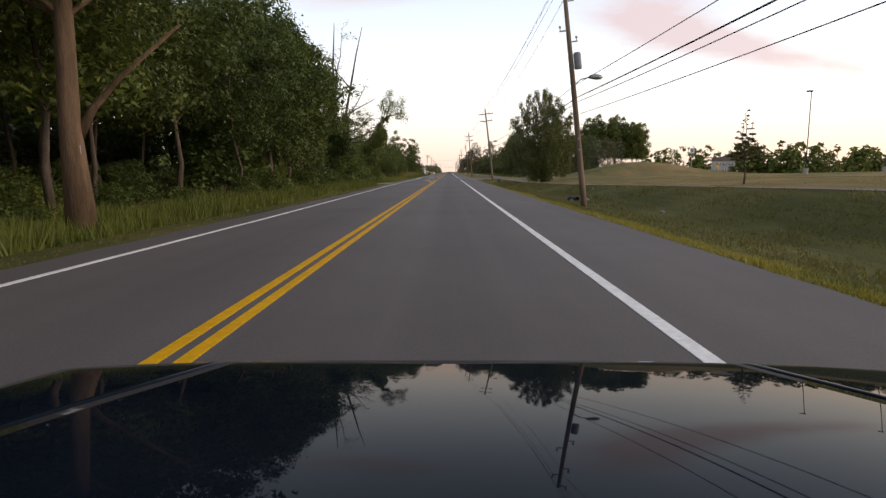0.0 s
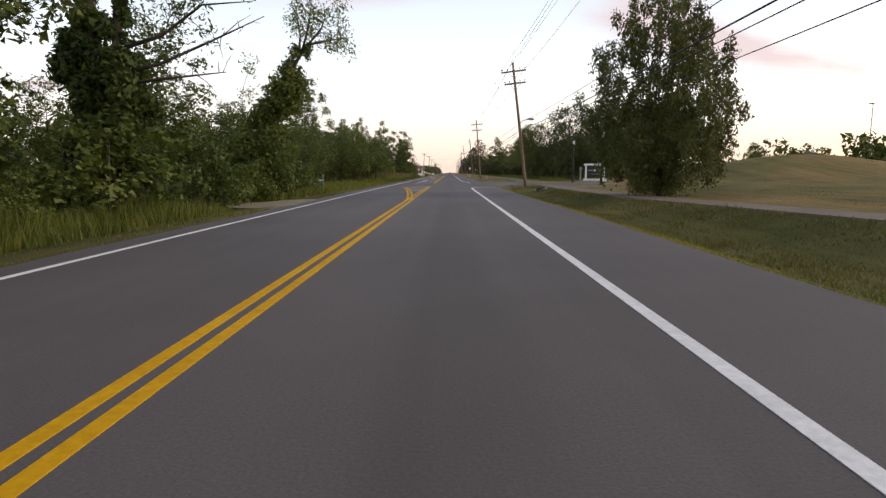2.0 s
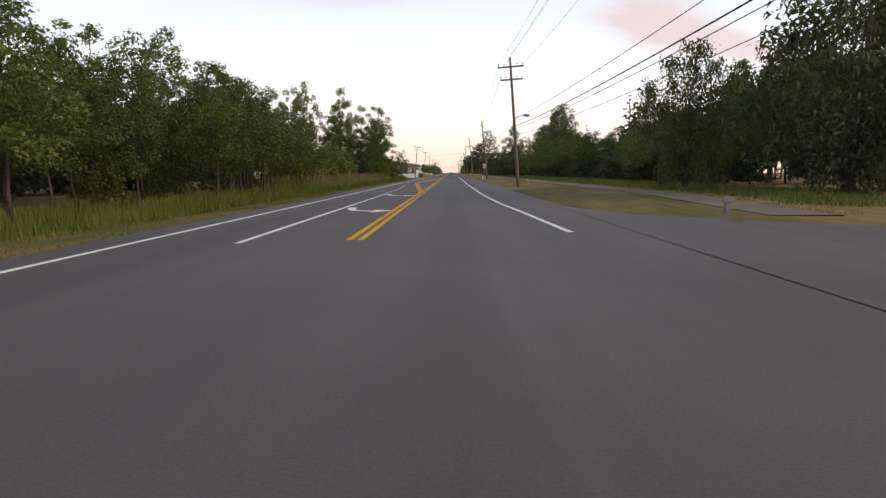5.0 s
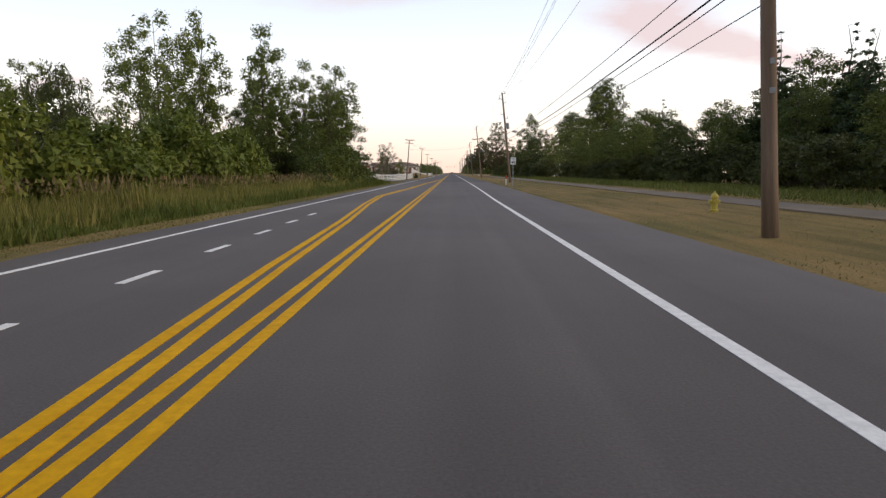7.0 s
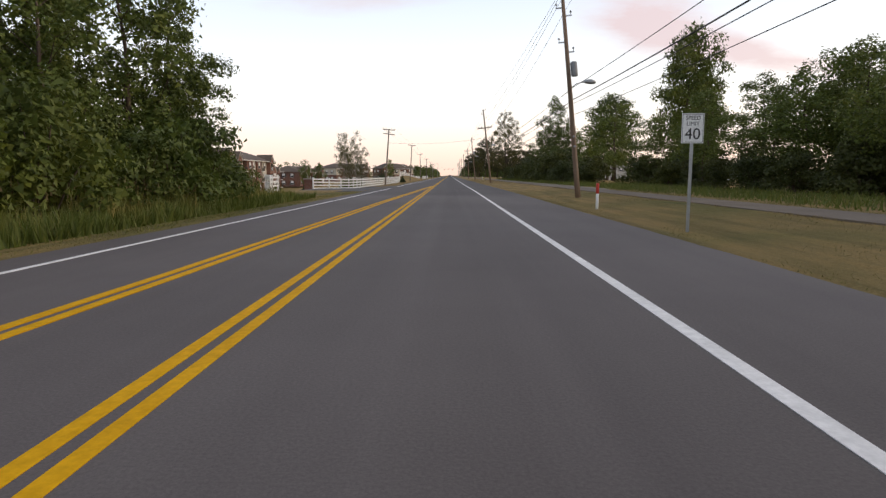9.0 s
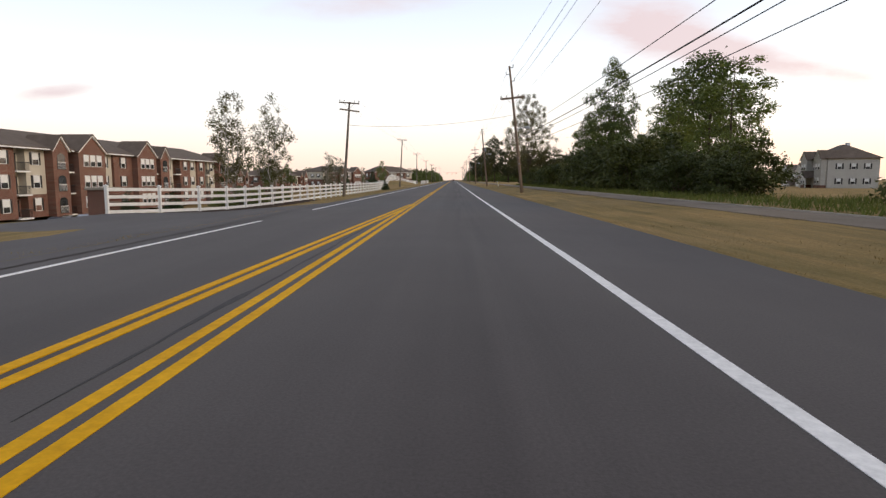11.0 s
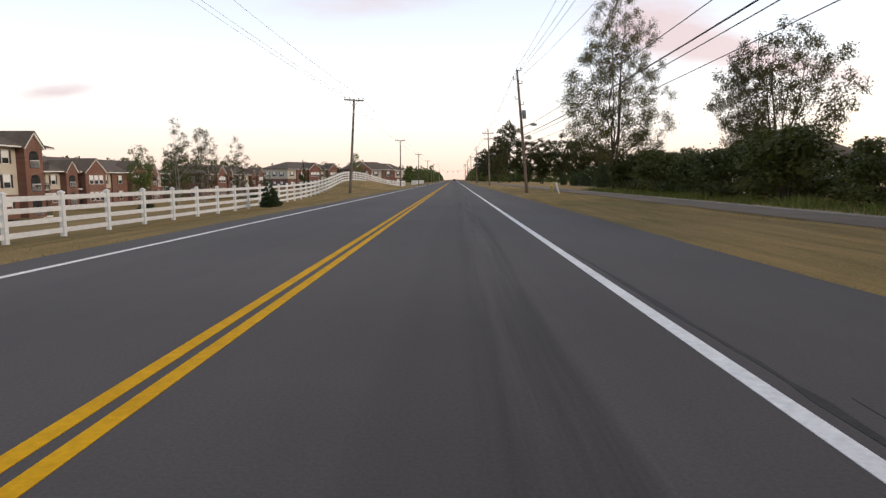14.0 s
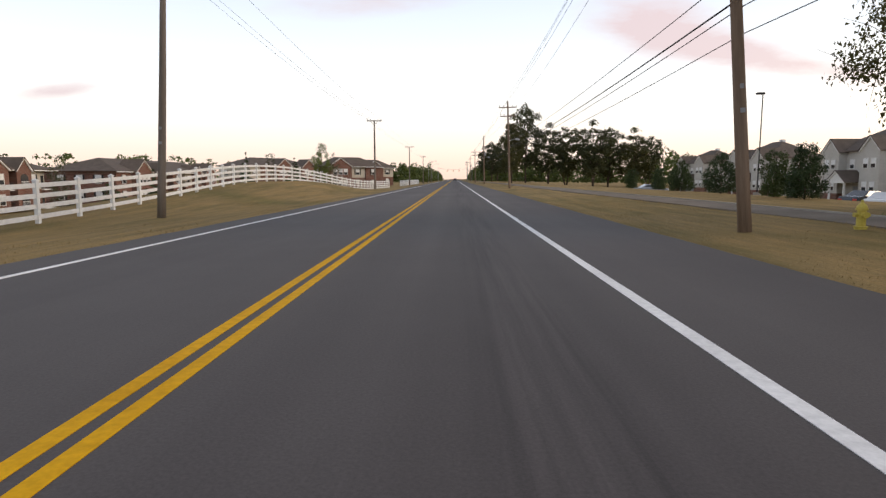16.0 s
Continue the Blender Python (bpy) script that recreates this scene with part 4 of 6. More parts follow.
vined_tree((-11.2, 57.2), [(0, 0, -.2), (.05, 0, 3), (.1, .1, 6), (.2, .1, 9), (.35, 0, 12), (.5, 0, 15)], .26, [(.06, 1.1), (.25, .75), (.45, .5), (.54, .3)],
           [([(.2, 0, 8), (-.8, .2, 10.5), (-1.3, .3, 13)], 40), ([(.2, 0, 9), (1.0, 0, 12), (1.2, .1, 14.5)], 30), ([(.1, 0, 6), (-1.4, 0, 8.2), (-1.9, .2, 10)], 60)], "tall half-dead tree wrapped in dark vines", 1)
vined_tree((-10.1, 56.4), [(0, 0, -.2), (.1, 0, 3), (.3, .1, 6), (.9, .1, 9), (1.5, 0, 12), (2.1, 0, 14.5)], .2, [(.06, 1.2), (.2, .95), (.36, .55), (.43, .25)],
           [([(.25, 0, 4.9), (1.6, 0, 5.3), (2.8, .1, 6.2), (4.3, .1, 6.3)], 150), ([(.2, 0, 4.2), (1.5, 0, 4.5), (3.0, .2, 5.2), (4.6, .2, 5.9)], 0), ([(.2, 0, 3.9), (1.8, 0, 4.1), (3.4, .2, 4.3)], 0), ([(.45, 0, 6.6), (2.0, 0, 7.4), (3.3, .2, 8.1)], 0), ([(.4, 0, 6), (1.6, 0, 7.8), (2.4, 0, 9.4)], 10), ([(.9, 0, 9), (-.3, .2, 10.4), (-.8, .2, 11.9)], 0)], "tall half-dead tree wrapped in dark vines", 2)
tree("woods", -11.6, 41, 12.5, 1.05)
tree("woods", -13.2, 36.5, 13.5, 1.1)
tree("woods", -12.2, 46.5, 12, 1.0)
tree("young", -12.5, 53, 9.5, 1.2)
tree("young", -10.5, 60, 6.5, 1.2)
vined_tree((-9.3, 68.3), [(0, 0, -.2), (.1, 0, 2.2), (.6, 0, 4.3), (1.4, 0, 6.0), (2.1, 0, 7.3), (3.0, 0, 8.1)], .24, [(.02, 1.6), (.3, 1.35), (.55, 1.0), (.72, .65), (.82, .3)],
           [([(1.9, 0, 7), (1.9, .4, 8.0), (1.7, .5, 9.0)], 130), ([(2.1, 0, 7.2), (3.1, -.3, 8.2), (3.5, -.4, 9.2)], 150), ([(2.3, 0, 7.5), (3.5, .3, 7.8), (4.5, .3, 7.9)], 130), ([(2.1, 0, 7.3), (2.6, -.6, 8.4), (2.8, -.8, 9.4)], 130), ([(-.4, 0, .5), (-1.0, 0, 3.2), (-1.0, .1, 5.4)], 240)], "leaning tree overgrown with dark green vines", 3)
shrub("dark", -9, 68, 3.2, .8)
shrub("dark", -8.6, 67.2, 2.2, .8)
for x, y, h in ((-16, 62, 5), (-17, 70, 3.6), (-21, 74, 5.5), (-23, 66, 7), (-25, 82, 7.5), (-19.5, 82, 4.5), (-28, 70, 8)):
    tree("young", x, y, h, 1.15)
for x, y in ((-12.5, 74), (-14, 78), (-16, 82), (-12.5, 81)):
    shrub("dark", x, y, R.uniform(1.6, 2.4), 1.3)
# second stretch: younger trees, thin bare stems along the grass
for row, (x0, step, lo, hi) in enumerate(((-11.2, 3.6, 4.6, 6.2), (-14.6, 4.2, 6.0, 7.8), (-19, 5, 7.0, 8.8))):
    y = 86 + row
    while y < 147:
        early = y < 106
        tree("poplar" if row and R.random() < .45 else "young", (x0 if not early else x0 - 3.2) + R.uniform(-1, 1), y, R.uniform(lo, hi) * (.97 if early else 1.05), R.uniform(1.0, 1.3))
        y += step * R.uniform(.75, 1.3)
for x, y, h in ((-16.5, 85, 6.4), (-17, 97, 7.9), (-17.4, 111.5, 13), (-15.2, 121, 8), (-16.5, 131, 9.4), (-17, 138, 9), (-15, 146, 6.2)):
    tree("poplar", x, y, h, 1.2)
for i in range(8):
    tree("grove", -25 - R.uniform(0, 3), 166 + 5 * i, R.uniform(3.8, 5.2), .95)
for i in range(12):
    shrub("dark", R.uniform(-16.5, -14.5), 88 + 5.4 * i, R.uniform(1.2, 2.4), 1.1)
    shrub("hedge", R.uniform(-26, -23), 96 + 4.8 * i, R.uniform(4, 5.4), 1.1, "tall dense undergrowth behind the young trees")
# third stretch: tall poplars behind reeds
for x, y, h in ((-15, 153, 4.6), (-20, 154, 6), (-15.5, 159, 4.4), (-21, 161, 7), (-18.5, 166, 5.4), (-24, 168, 9), (-19, 172, 7.5), (-22, 179, 13.4), (-25.5, 183, 14), (-21.5, 185.5, 14.8),
                (-16.6, 187.5, 14.6), (-17.8, 191.5, 13.4), (-23.4, 190, 13.6), (-14.2, 192.5, 12.4), (-20, 197, 12), (-27, 193, 12.5), (-16.5, 198, 11)):
    tree("poplar", x, y, h * (.98 if h > 10 else .9), .96 if h > 10 else 1.0)
for x, y, h in ((-12.3, 195.6, 13), (-11.4, 189.5, 9.6), (-13, 200.5, 10)):
    tree("poplar", x, y, h, 1.15)
tree("willow", -16, 158.5, 5.6, .75, label="broad willow with drooping pale green branches")
for x, y, h in ((-12.4, 184.5, 5.6), (-12.4, 191.5, 7.6), (-12, 198.5, 8.6), (-13.5, 203, 7), (-17, 184, 6.5), (-19, 188, 7.5), (-16.5, 193, 8)):
    tree("woods", x, y, h, .85)
for i in range(7):
    shrub("dark", R.uniform(-10.8, -10.2), 185 + 2.5 * i, R.uniform(2.2, 3.6), .9)
for i in range(8):
    shrub("dark", R.uniform(-12.4, -10.8), 182 + 2.4 * i, R.uniform(1.6, 2.8), 1.0)
for i in range(9):
    shrub("bright", R.uniform(-15.5, -13.6), 150 + 3.4 * i, R.uniform(2.6, 4.0), .95)
shrub("bright", -13.8, 164.5, 4.2, .8)
shrub("bright", -13.6, 171, 3.8, .8)
shrub("bright", -13.2, 156, 3.0, 1.0)
for x, y in ((-19, 200), (-21.5, 198), (-24, 197), (-26.5, 200), (-16.5, 204), (-29, 198)):
    shrub("hedge", x, y, R.uniform(3.4, 4.4), 1.0)
shrub("dark", -11.6, 203, 2.4, 1.0)
shrub("dark", -11.4, 206, 1.6, 1.0)
# right: the lone dark tree, the willows and woods beyond the side road
tree("maple", 10.7, 69.2, 10.4, .72)
tree("sapling", 15.7, 32, 4.0)
shrub("dark", 10.8, 69.2, 1.9, .9)
tree("willow", 18.5, 124, 11.8)
tree("willow", 23, 128, 11.2, .9)
tree("willow", 28, 131, 10.2, .9)
tree("willow", 13.6, 131, 8.4, .8)
for i in range(9):
    tree("stand", 43.5 + 1.7 * i, 177 + R.uniform(-2, 2), R.uniform(14.5, 17.5), .9)
    tree("stand", 43 + 1.8 * i, 186 + R.uniform(-3, 3), R.uniform(14.5, 17.5), 1.0)
    tree("birch", 26 + 2.4 * i, 138 + 3 * i, R.uniform(8, 10), 1.1)
for x, y, h in ((17, 140, 5.5), (17, 152, 5), (19, 160, 5.5), (22, 148, 6.5), (26, 156, 7.5), (30, 150, 8), (34, 160, 10)):
    tree("young", x, y, h, 1.3)
# woods on the right
for row, (x0, step, lo, hi) in enumerate(((26, 6.6, 6.2, 9.8), (30, 7.2, 8, 11.5), (36, 8, 9.5, 12.5))):
    y = 146 + row
    while y < 206:
        tree("pine" if R.random() < .3 else "woods", x0 + R.uniform(-1.3, 1.3), y, R.uniform(lo, hi), R.uniform(.9, 1.15))
        y += step * R.uniform(.8, 1.25)
for i in range(15):
    shrub("hedge", 20.5 + R.uniform(-1, 1.5), 146 + 4 * i, R.uniform(2.2, 3.6), 1.1)
for x, y, h in ((20, 207, 7.2), (21.5, 213, 6.4), (19.5, 219, 7.4), (22, 225, 6.2), (20, 231, 6.6), (24, 210, 8.6), (19.3, 199, 6.4), (18.5, 250, 3.6), (18, 257, 3.8), (23, 262, 5), (17.5, 270, 5.5), (22, 276, 7.6)):
    tree("young", x, y, h, 1.35)
for x, y, h in ((24, 177, 7), (23, 185, 6.2), (25, 193, 7.2), (23.5, 200, 6.8), (22.5, 206, 8.4), (27, 213, 9.5), (25, 221, 9), (28, 172, 8)):
    tree("woods", x, y, h, 1.15)
for x, y, h in ((25.5, 183, 12.6), (27.6, 187, 12.2), (30, 181, 12.8), (28.5, 177, 11.5), (24.6, 206, 10)):
    tree("pine", x, y, h, 1.15)
tree("woods", 26, 238, 18, .8)
tree("pine", 27.5, 241, 15, .9)
tree("woods", 24.5, 236, 15, .9)
tree("woods", 19.5, 284.5, 15.4, .65)
tree("poplar", 26, 267, 13, 1.5)
tree("young", 22.5, 272, 8.5, 1.3)
tree("woods", 29.5, 281, 16.5, 1.1)
tree("woods", 31, 291, 16, 1.1)
tree("young", 17, 283, 9, 1.3)
tree("open", 14.2, 322, 16.6, .74)
tree("airy", 28, 321, 15.4, .95)
tree("airy", 24.2, 320, 13, .6)
for x, y, h in ((15.6, 323, 2.8), (17.6, 326, 3.0), (18.8, 323.5, 3.2), (16.2, 319.5, 3.0)):
    shrub("hedge", x, y, h, .9)
for i in range(27):
    y = 200 + 5 * i
    if 237 < y < 244 or y > 321:
        continue
    shrub("hedge", (19 if y < 240 else 14.6) + R.uniform(-.6, 1.0), y, R.uniform(2.4, 3.9) * (.8 if y > 285 else .7 if y < 256 else 1), 1.2)
    shrub("hedge", (22 if y < 240 else 18.5) + R.uniform(-1, 1.2), y + 2, R.uniform(3.0, 5.2) * (.72 if y > 285 else .6 if y < 256 else 1), 1.2)
for x, y, h in ((17, 336.5, 2.7), (17.4, 340, 2.5), (17.6, 347, 2.7), (18, 355, 2.4), (18.6, 362, 2.0), (18.5, 370, 2.0)):
    tree("cedar", x, y, h, .8, label="bushy dark evergreen beside the car park")
# rounded trees far along the right
for i, (x, y, h) in enumerate(((12.8, 442, 15), (16.4, 446, 18.5), (22, 448, 14), (27, 452, 15), (32, 446, 15.5), (37, 452, 15), (42, 448, 14), (47, 454, 13), (15, 470, 14), (12, 500, 13), (16, 530, 14), (13, 560, 13))):
    tree("park", x, y, h, .68 if i < 2 else 1.0)
# left, behind the white rail fence
for x, y, h in ((-12.6, 244.5, 6.4), (-13.4, 248, 7.2), (-12.4, 252.5, 7.4), (-13.6, 256, 6.6), (-22, 316, 7.2), (-22.6, 322, 7.4), (-22, 329, 6.6), (-21, 319, 6.6), (-30, 352, 6), (-28, 398, 8), (-24, 425, 8)):
    tree("birch", x, y, h, .95)
for x, y in ((-12.6, 243.5), (-12.7, 247), (-13, 251), (-12.8, 255.5)):
    shrub("dark", x, y, R.uniform(.9, 1.4), 1.0, "low dark shrub in a mulched bed")
for x, y, h in ((-41, 286, 4.4), (-41.5, 299, 4.6), (-42, 318, 4.2), (-43, 351, 4), (-32, 362, 5.2), (-33, 372, 6.0), (-26, 404, 7.5)):
    tree("spruce", x, y, h, .9, label="pointed dark evergreen beside the apartments")
tree("spruce", -35, 407, 9.6, .6, label="tall pointed dark evergreen beside the apartments")
tree("young", -24.6, 417, 9.5, .8)
tree("young", -43, 350, 9.5, .9)
tree("young", -39.5, 353, 8.8, .9)
spruce = tree("spruce", -10.2, 301.8, 1.9, 1.0, label="small bushy dark spruce in front of the fence")


# ---------------------------------------------------------------- grasses
def blades(name, n, place, height, width, mat, label, seed, lean=.25):
    """Many upright blades, one joined mesh."""
    rng = np.random.default_rng(seed)
    pts = np.array([place(rng) for _ in range(n)])
    tuft = np.array([.62 + .75 * max(-.5, noise.noise((q[0] * .55, q[1] * .55, seed))) for q in pts])
    h = tuft * height * rng.uniform(.5, 1.15, size=n)
    ang = rng.uniform(0, 6.2832, size=n)
    d = np.stack([np.cos(ang), np.sin(ang), np.zeros(n)], 1) * (width * .5)
    tip = np.stack([rng.normal(size=n) * lean * h, rng.normal(size=n) * lean * h, h], 1)
    verts = np.stack([pts - d, pts + d, pts + tip], axis=1).reshape(-1, 3)
    ob = new(name, tris_mesh(name, verts, n, mat))
    return tagged(ob, label, "grass", kind="stuff")


def band(y0, y1, x0, x1, sink=.02, power=1.0):
    def place(rng):
        y = rng.uniform(y0, y1)
        x = x0(y) + (x1(y) - x0(y)) * rng.uniform(0, 1) ** power
        return (x, y, ground_z(x, y) - sink)
    return place


blades("tall_grass", 42000, band(-5, 57.5, lambda y: lerp_table(ROAD_LEFT, y) - 1.0, lambda y: lerp_table(ROAD_LEFT, y) - 4.6), .72, .032, MAT["blade"], "tall green grass at the edge of the woods", 1)
blades("tall_grass", 38000, band(65.5, 142, lambda y: lerp_table(ROAD_LEFT, y) - 1.5, lambda y: lerp_table(ROAD_LEFT, y) - 6.8), .6, .036, MAT["blade"], "tall green grass before the young trees", 2)
blades("reed_bed", 42000, band(138, 206, lambda y: -8.9, lambda y: -13.4), 1.1, .045, MAT["straw"], "dense bed of tall reeds beside the road", 3, .2)
blades("tall_grass", 22000, band(138, 207, lambda y: -7.7, lambda y: -9.6), .62, .05, MAT["blade"], "tall green grass in front of the reeds", 13)
blades("reed_plumes", 2200, lambda rng: (lambda x, y: (x, y, ground_z(x, y) + rng.uniform(.7, 1.1)))(rng.uniform(-13, -9.4), rng.uniform(140, 204)), .36, .07, MAT["plume"], "feathery brown reed plumes", 4, .2)
blades("verge_grass_left", 26000, band(-5, 215, lambda y: lerp_table(ROAD_LEFT, y) + .03, lambda y: lerp_table(ROAD_LEFT, y) - 1.8), .11, .03, MAT["turf"], "short yellowish verge grass", 5, .5)
blades("dry_verge_grass", 34000, band(-5, 215, lambda y: lerp_table(ROAD_LEFT, y) + .03, lambda y: lerp_table(ROAD_LEFT, y) - 1.0), .06, .03, MAT["tan_turf"], "thin dry grass along the asphalt", 15, .6)
blades("verge_grass_right", 40000, band(-5, 92, lambda y: lerp_table(ROAD_RIGHT, y) - .06, lambda y: lerp_table(ROAD_RIGHT, y) + .95, .02, 1.1), .12, .03, MAT["edge_blade"], "bright yellow-green verge grass along the asphalt", 6, .5)
blades("verge_grass_right", 14000, band(-5, 92, lambda y: lerp_table(ROAD_RIGHT, y) + .6, lambda y: lerp_table(ROAD_RIGHT, y) + 1.6, .02), .12, .03, MAT["turf"], "short yellow-green verge grass beside the ditch", 16, .5)
blades("ditch_grass", 46000, band(-5, 92, lambda y: lerp_table(ROAD_RIGHT, y) + 1.2, lambda y: path_mid(y) - 1.15), .18, .04, MAT["ditch_blade"], "dark green grass in the roadside ditch", 7, .5)
blades("lawn_grass", 40000, band(-5, 92, lambda y: path_mid(y) + 1.1, lambda y: 30.0, .02, 1.5), .07, .05, MAT["tan_turf"], "short straw-coloured lawn grass beyond the footpath", 17, .5)
blades("tan_verge_grass", 26000, band(112, 206, lambda y: lerp_table(ROAD_RIGHT, y) - .04, lambda y: path_mid(y) - 1.1, .02, 1.5), .06, .03, MAT["tan_turf"], "short tan verge grass", 18, .5)
blades("dry_verge_grass", 32000, band(204, 345, lambda y: lerp_table(ROAD_RIGHT, y) - .04, lambda y: path_mid(y) - 1.1, .02, 1.5), .06, .03, MAT["dry_turf"], "short dry verge grass", 8, .5)
blades("dry_verge_grass", 36000, band(208, 350, lambda y: lerp_table(ROAD_LEFT, y) + .04, lambda y: lerp_table(ROAD_LEFT, y) - 4.2), .06, .03, MAT["dry_turf"], "short dry verge grass below the fence", 9, .5)
blades("dry_verge_grass", 9000, band(113, 214, lambda y: path_mid(y) + 1.0, lambda y: path_mid(y) + 1.9), .13, .03, MAT["tan_turf"], "dry grass lip along the far side of the footpath", 19, .5)
blades("path_edge_grass", 12000, band(113, 345, lambda y: path_mid(y) - 1.22, lambda y: path_mid(y) - .94), .11, .025, MAT["dry_turf"], "dry grass lapping over the footpath's edge", 20, .5)
blades("rough_grass", 12000, band(240, 324, lambda y: path_mid(y) + 1.9, lambda y: 15.5), .55, .05, MAT["blade"], "rough green weeds below the hedge", 21, .4)
blades("rough_grass", 26000, band(116, 240, lambda y: 11.8, lambda y: 20.0), .5, .06, MAT["blade"], "rough green grass before the woods", 10, .4)


# ---------------------------------------------------------------- utility poles and wires
def utility_pole(x, y, h, lean, kind, lamp=True, wood="pole_wood", side="right"):
    ob = thing("utility_pole", (x, y, ground_z(x, y)), {
        "double": "weathered wooden utility pole with two crossarms and a lamp",
        "stack": "tall leaning wooden utility pole with stacked insulators and lamp",
        "single": "wooden utility pole with one heavy crossarm and a lamp",
        "tee": "grey wooden utility pole with a crossarm near the top"}[kind], "utility pole", "utility poles")
    ob.matrix_basis = pose(x, y, ground_z(x, y) - .05, 0, lean, 0)
    bm = bmesh.new()
    tube(bm, [(0, 0, -.3), (0, 0, 1.5), (.01, 0, h * .55), (0, 0, h)], [.145, .135, .115, .085], 12)
    part("pole", bm, MAT[wood], ob, smooth=True)
    pin = bmesh.new()
    tube(pin, [(0, 0, 0), (0, 0, .1), (0, 0, .11), (0, 0, .17), (0, 0, .2)], [.018, .018, .055, .05, .03], 8)
    pin_mesh = mesh_of("insulator", pin, MAT["ceramic"])

    def arm(z, half, dy=-.14):
        b = bmesh.new()
        soft_box(b, -half, half, dy - .05, dy + .05, z - .06, z + .06, .012)
        a = part("crossarm", b, MAT[wood], ob)
        for sx in (-1, 1):
            b = bmesh.new()
            tube(b, [(sx * half * .5, dy - .03, z - .05), (0, dy + .03, z - .62)], [.014, .014], 5)
            part("brace", b, MAT["galvanised"], a)
        for px in (-.93, -.5, .5, .93):
            share("insulator", pin_mesh, a, pose(px * half, dy, z + .055))

    if kind == "double":
        arm(h - .75, 1.05)
        arm(h - 1.75, .9)
    elif kind == "single":
        arm(h - 2.75, 1.1)
        arm(h - 2.77, .98, .16)
    elif kind == "tee":
        arm(h - .12, .95)
    if kind in ("stack", "single"):
        for i, z in enumerate((h - .12, h - .7, h - 1.3) if kind == "single" else (h - .1, h - .75, h - 1.15, h - 2.4, h - 2.9)):
            b = bmesh.new()
            sx = -1 if i % 2 else 1
            soft_box(b, min(0, sx * .38), max(0, sx * .38), -.03, .03, z - .03, z + .03, .008)
            bracket = part("bracket", b, MAT["galvanised"], ob)
            share("insulator", pin_mesh, bracket, pose(sx * .34, 0, z + .03))
    if kind == "stack":
        b = bmesh.new()
        tube(b, [(.3, 0, h - 4.1), (.3, 0, h - 4.05), (.3, 0, h - 3.45), (.3, 0, h - 3.38)], [.15, .17, .17, .12], 12)
        part("transformer", b, MAT["grey_metal"], ob, "grey steel transformer can", True)
    if lamp:
        z = 5.55
        b = bmesh.new()
        tube(b, [(.1, 0, z), (.35, -.03, z + .18), (.75, -.06, z + .22)], [.025, .025, .025], 8)
        a = part("lamp_arm", b, MAT["galvanised"], ob)
        b = bmesh.new()
        tube(b, [(.7, -.06, z + .22), (.82, -.06, z + .23), (1.05, -.06, z + .2), (1.25, -.06, z + .16), (1.32, -.06, z + .15)], [.04, .1, .13, .1, .03], 10)
        part("lamp_head", b, MAT["galvanised"], a, "grey cobra-head lamp", True)
    for z, w in ((2.6, .05), (3.1, .04)):
        b = bmesh.new()
        soft_box(b, -w, w, -.145, -.115, z, z + .1, .006)
        part("tag", b, MAT["grey_metal"], ob, "small pale metal tag")
    return ob


POLES_R = [(6.2, -33, 10.4, -3.5, "double"), (6.2, 27.3, 10.3, -7, "stack"), (6.6, 90.3, 10.6, -7, "double"), (5.5, 145.2, 10.4, -4.6, "double"), (6.5, 203.4, 10.2, -6, "stack"),
           (6.3, 265, 11.2, -6.5, "single"), (6.3, 320.2, 10.4, -5.6, "stack"), (6.5, 378, 10.2, -2, "double"), (6.4, 436, 10.2, -1.5, "stack"), (6.5, 495, 10.2, -1, "double"), (6.5, 556, 10.2, 0, "stack"), (6.5, 620, 10.2, 0, "double")]
POLES_L = [(-10.3, 267.7, 8.9, 4.5, "tee"), (-10.3, 327.8, 9.2, 3.5, "tee"), (-10.4, 385, 9, 0, "tee"), (-10.4, 445, 9, 0, "tee"), (-10.4, 505, 9, 0, "tee"), (-10.4, 570, 9, 0, "tee")]
for row in POLES_R:
    utility_pole(*row)
first = utility_pole(-10.3, 267.7, 8.9, 4.5, "tee", False, "grey_pole_wood")
bm = bmesh.new()
soft_box(bm, -1.0, 1.0, -.2, -.1, 8.05, 8.18, .012, pose(0, 0, 0, 0, 0, 35))
part("crossarm", bm, MAT["grey_pole_wood"], first)
for row in POLES_L[1:]:
    utility_pole(*row, False, "grey_pole_wood")


def at_pole(row, dx, z):
    x, y, h, lean, _ = row
    a = radians(lean)
    return Vector((x + dx * math.cos(a) + z * math.sin(a), y, ground_z(x, y) + z * math.cos(a)))


def wire(a, b, r, sag, label="thin black overhead wire"):
    bm = bmesh.new()
    pts = [a.lerp(b, i / 14) - Vector((0, 0, sag * 4 * (i / 14) * (1 - i / 14))) for i in range(15)]
    tube(bm, pts, [r] * 15, 5)
    tagged(new("overhead_wire", mesh_of("overhead_wire", bm, MAT["cable"], True)), label, "wire", "overhead wires")


def arm_drop(row):
    return .75 if row[4] == "double" else 2.75 if row[4] == "single" else .75


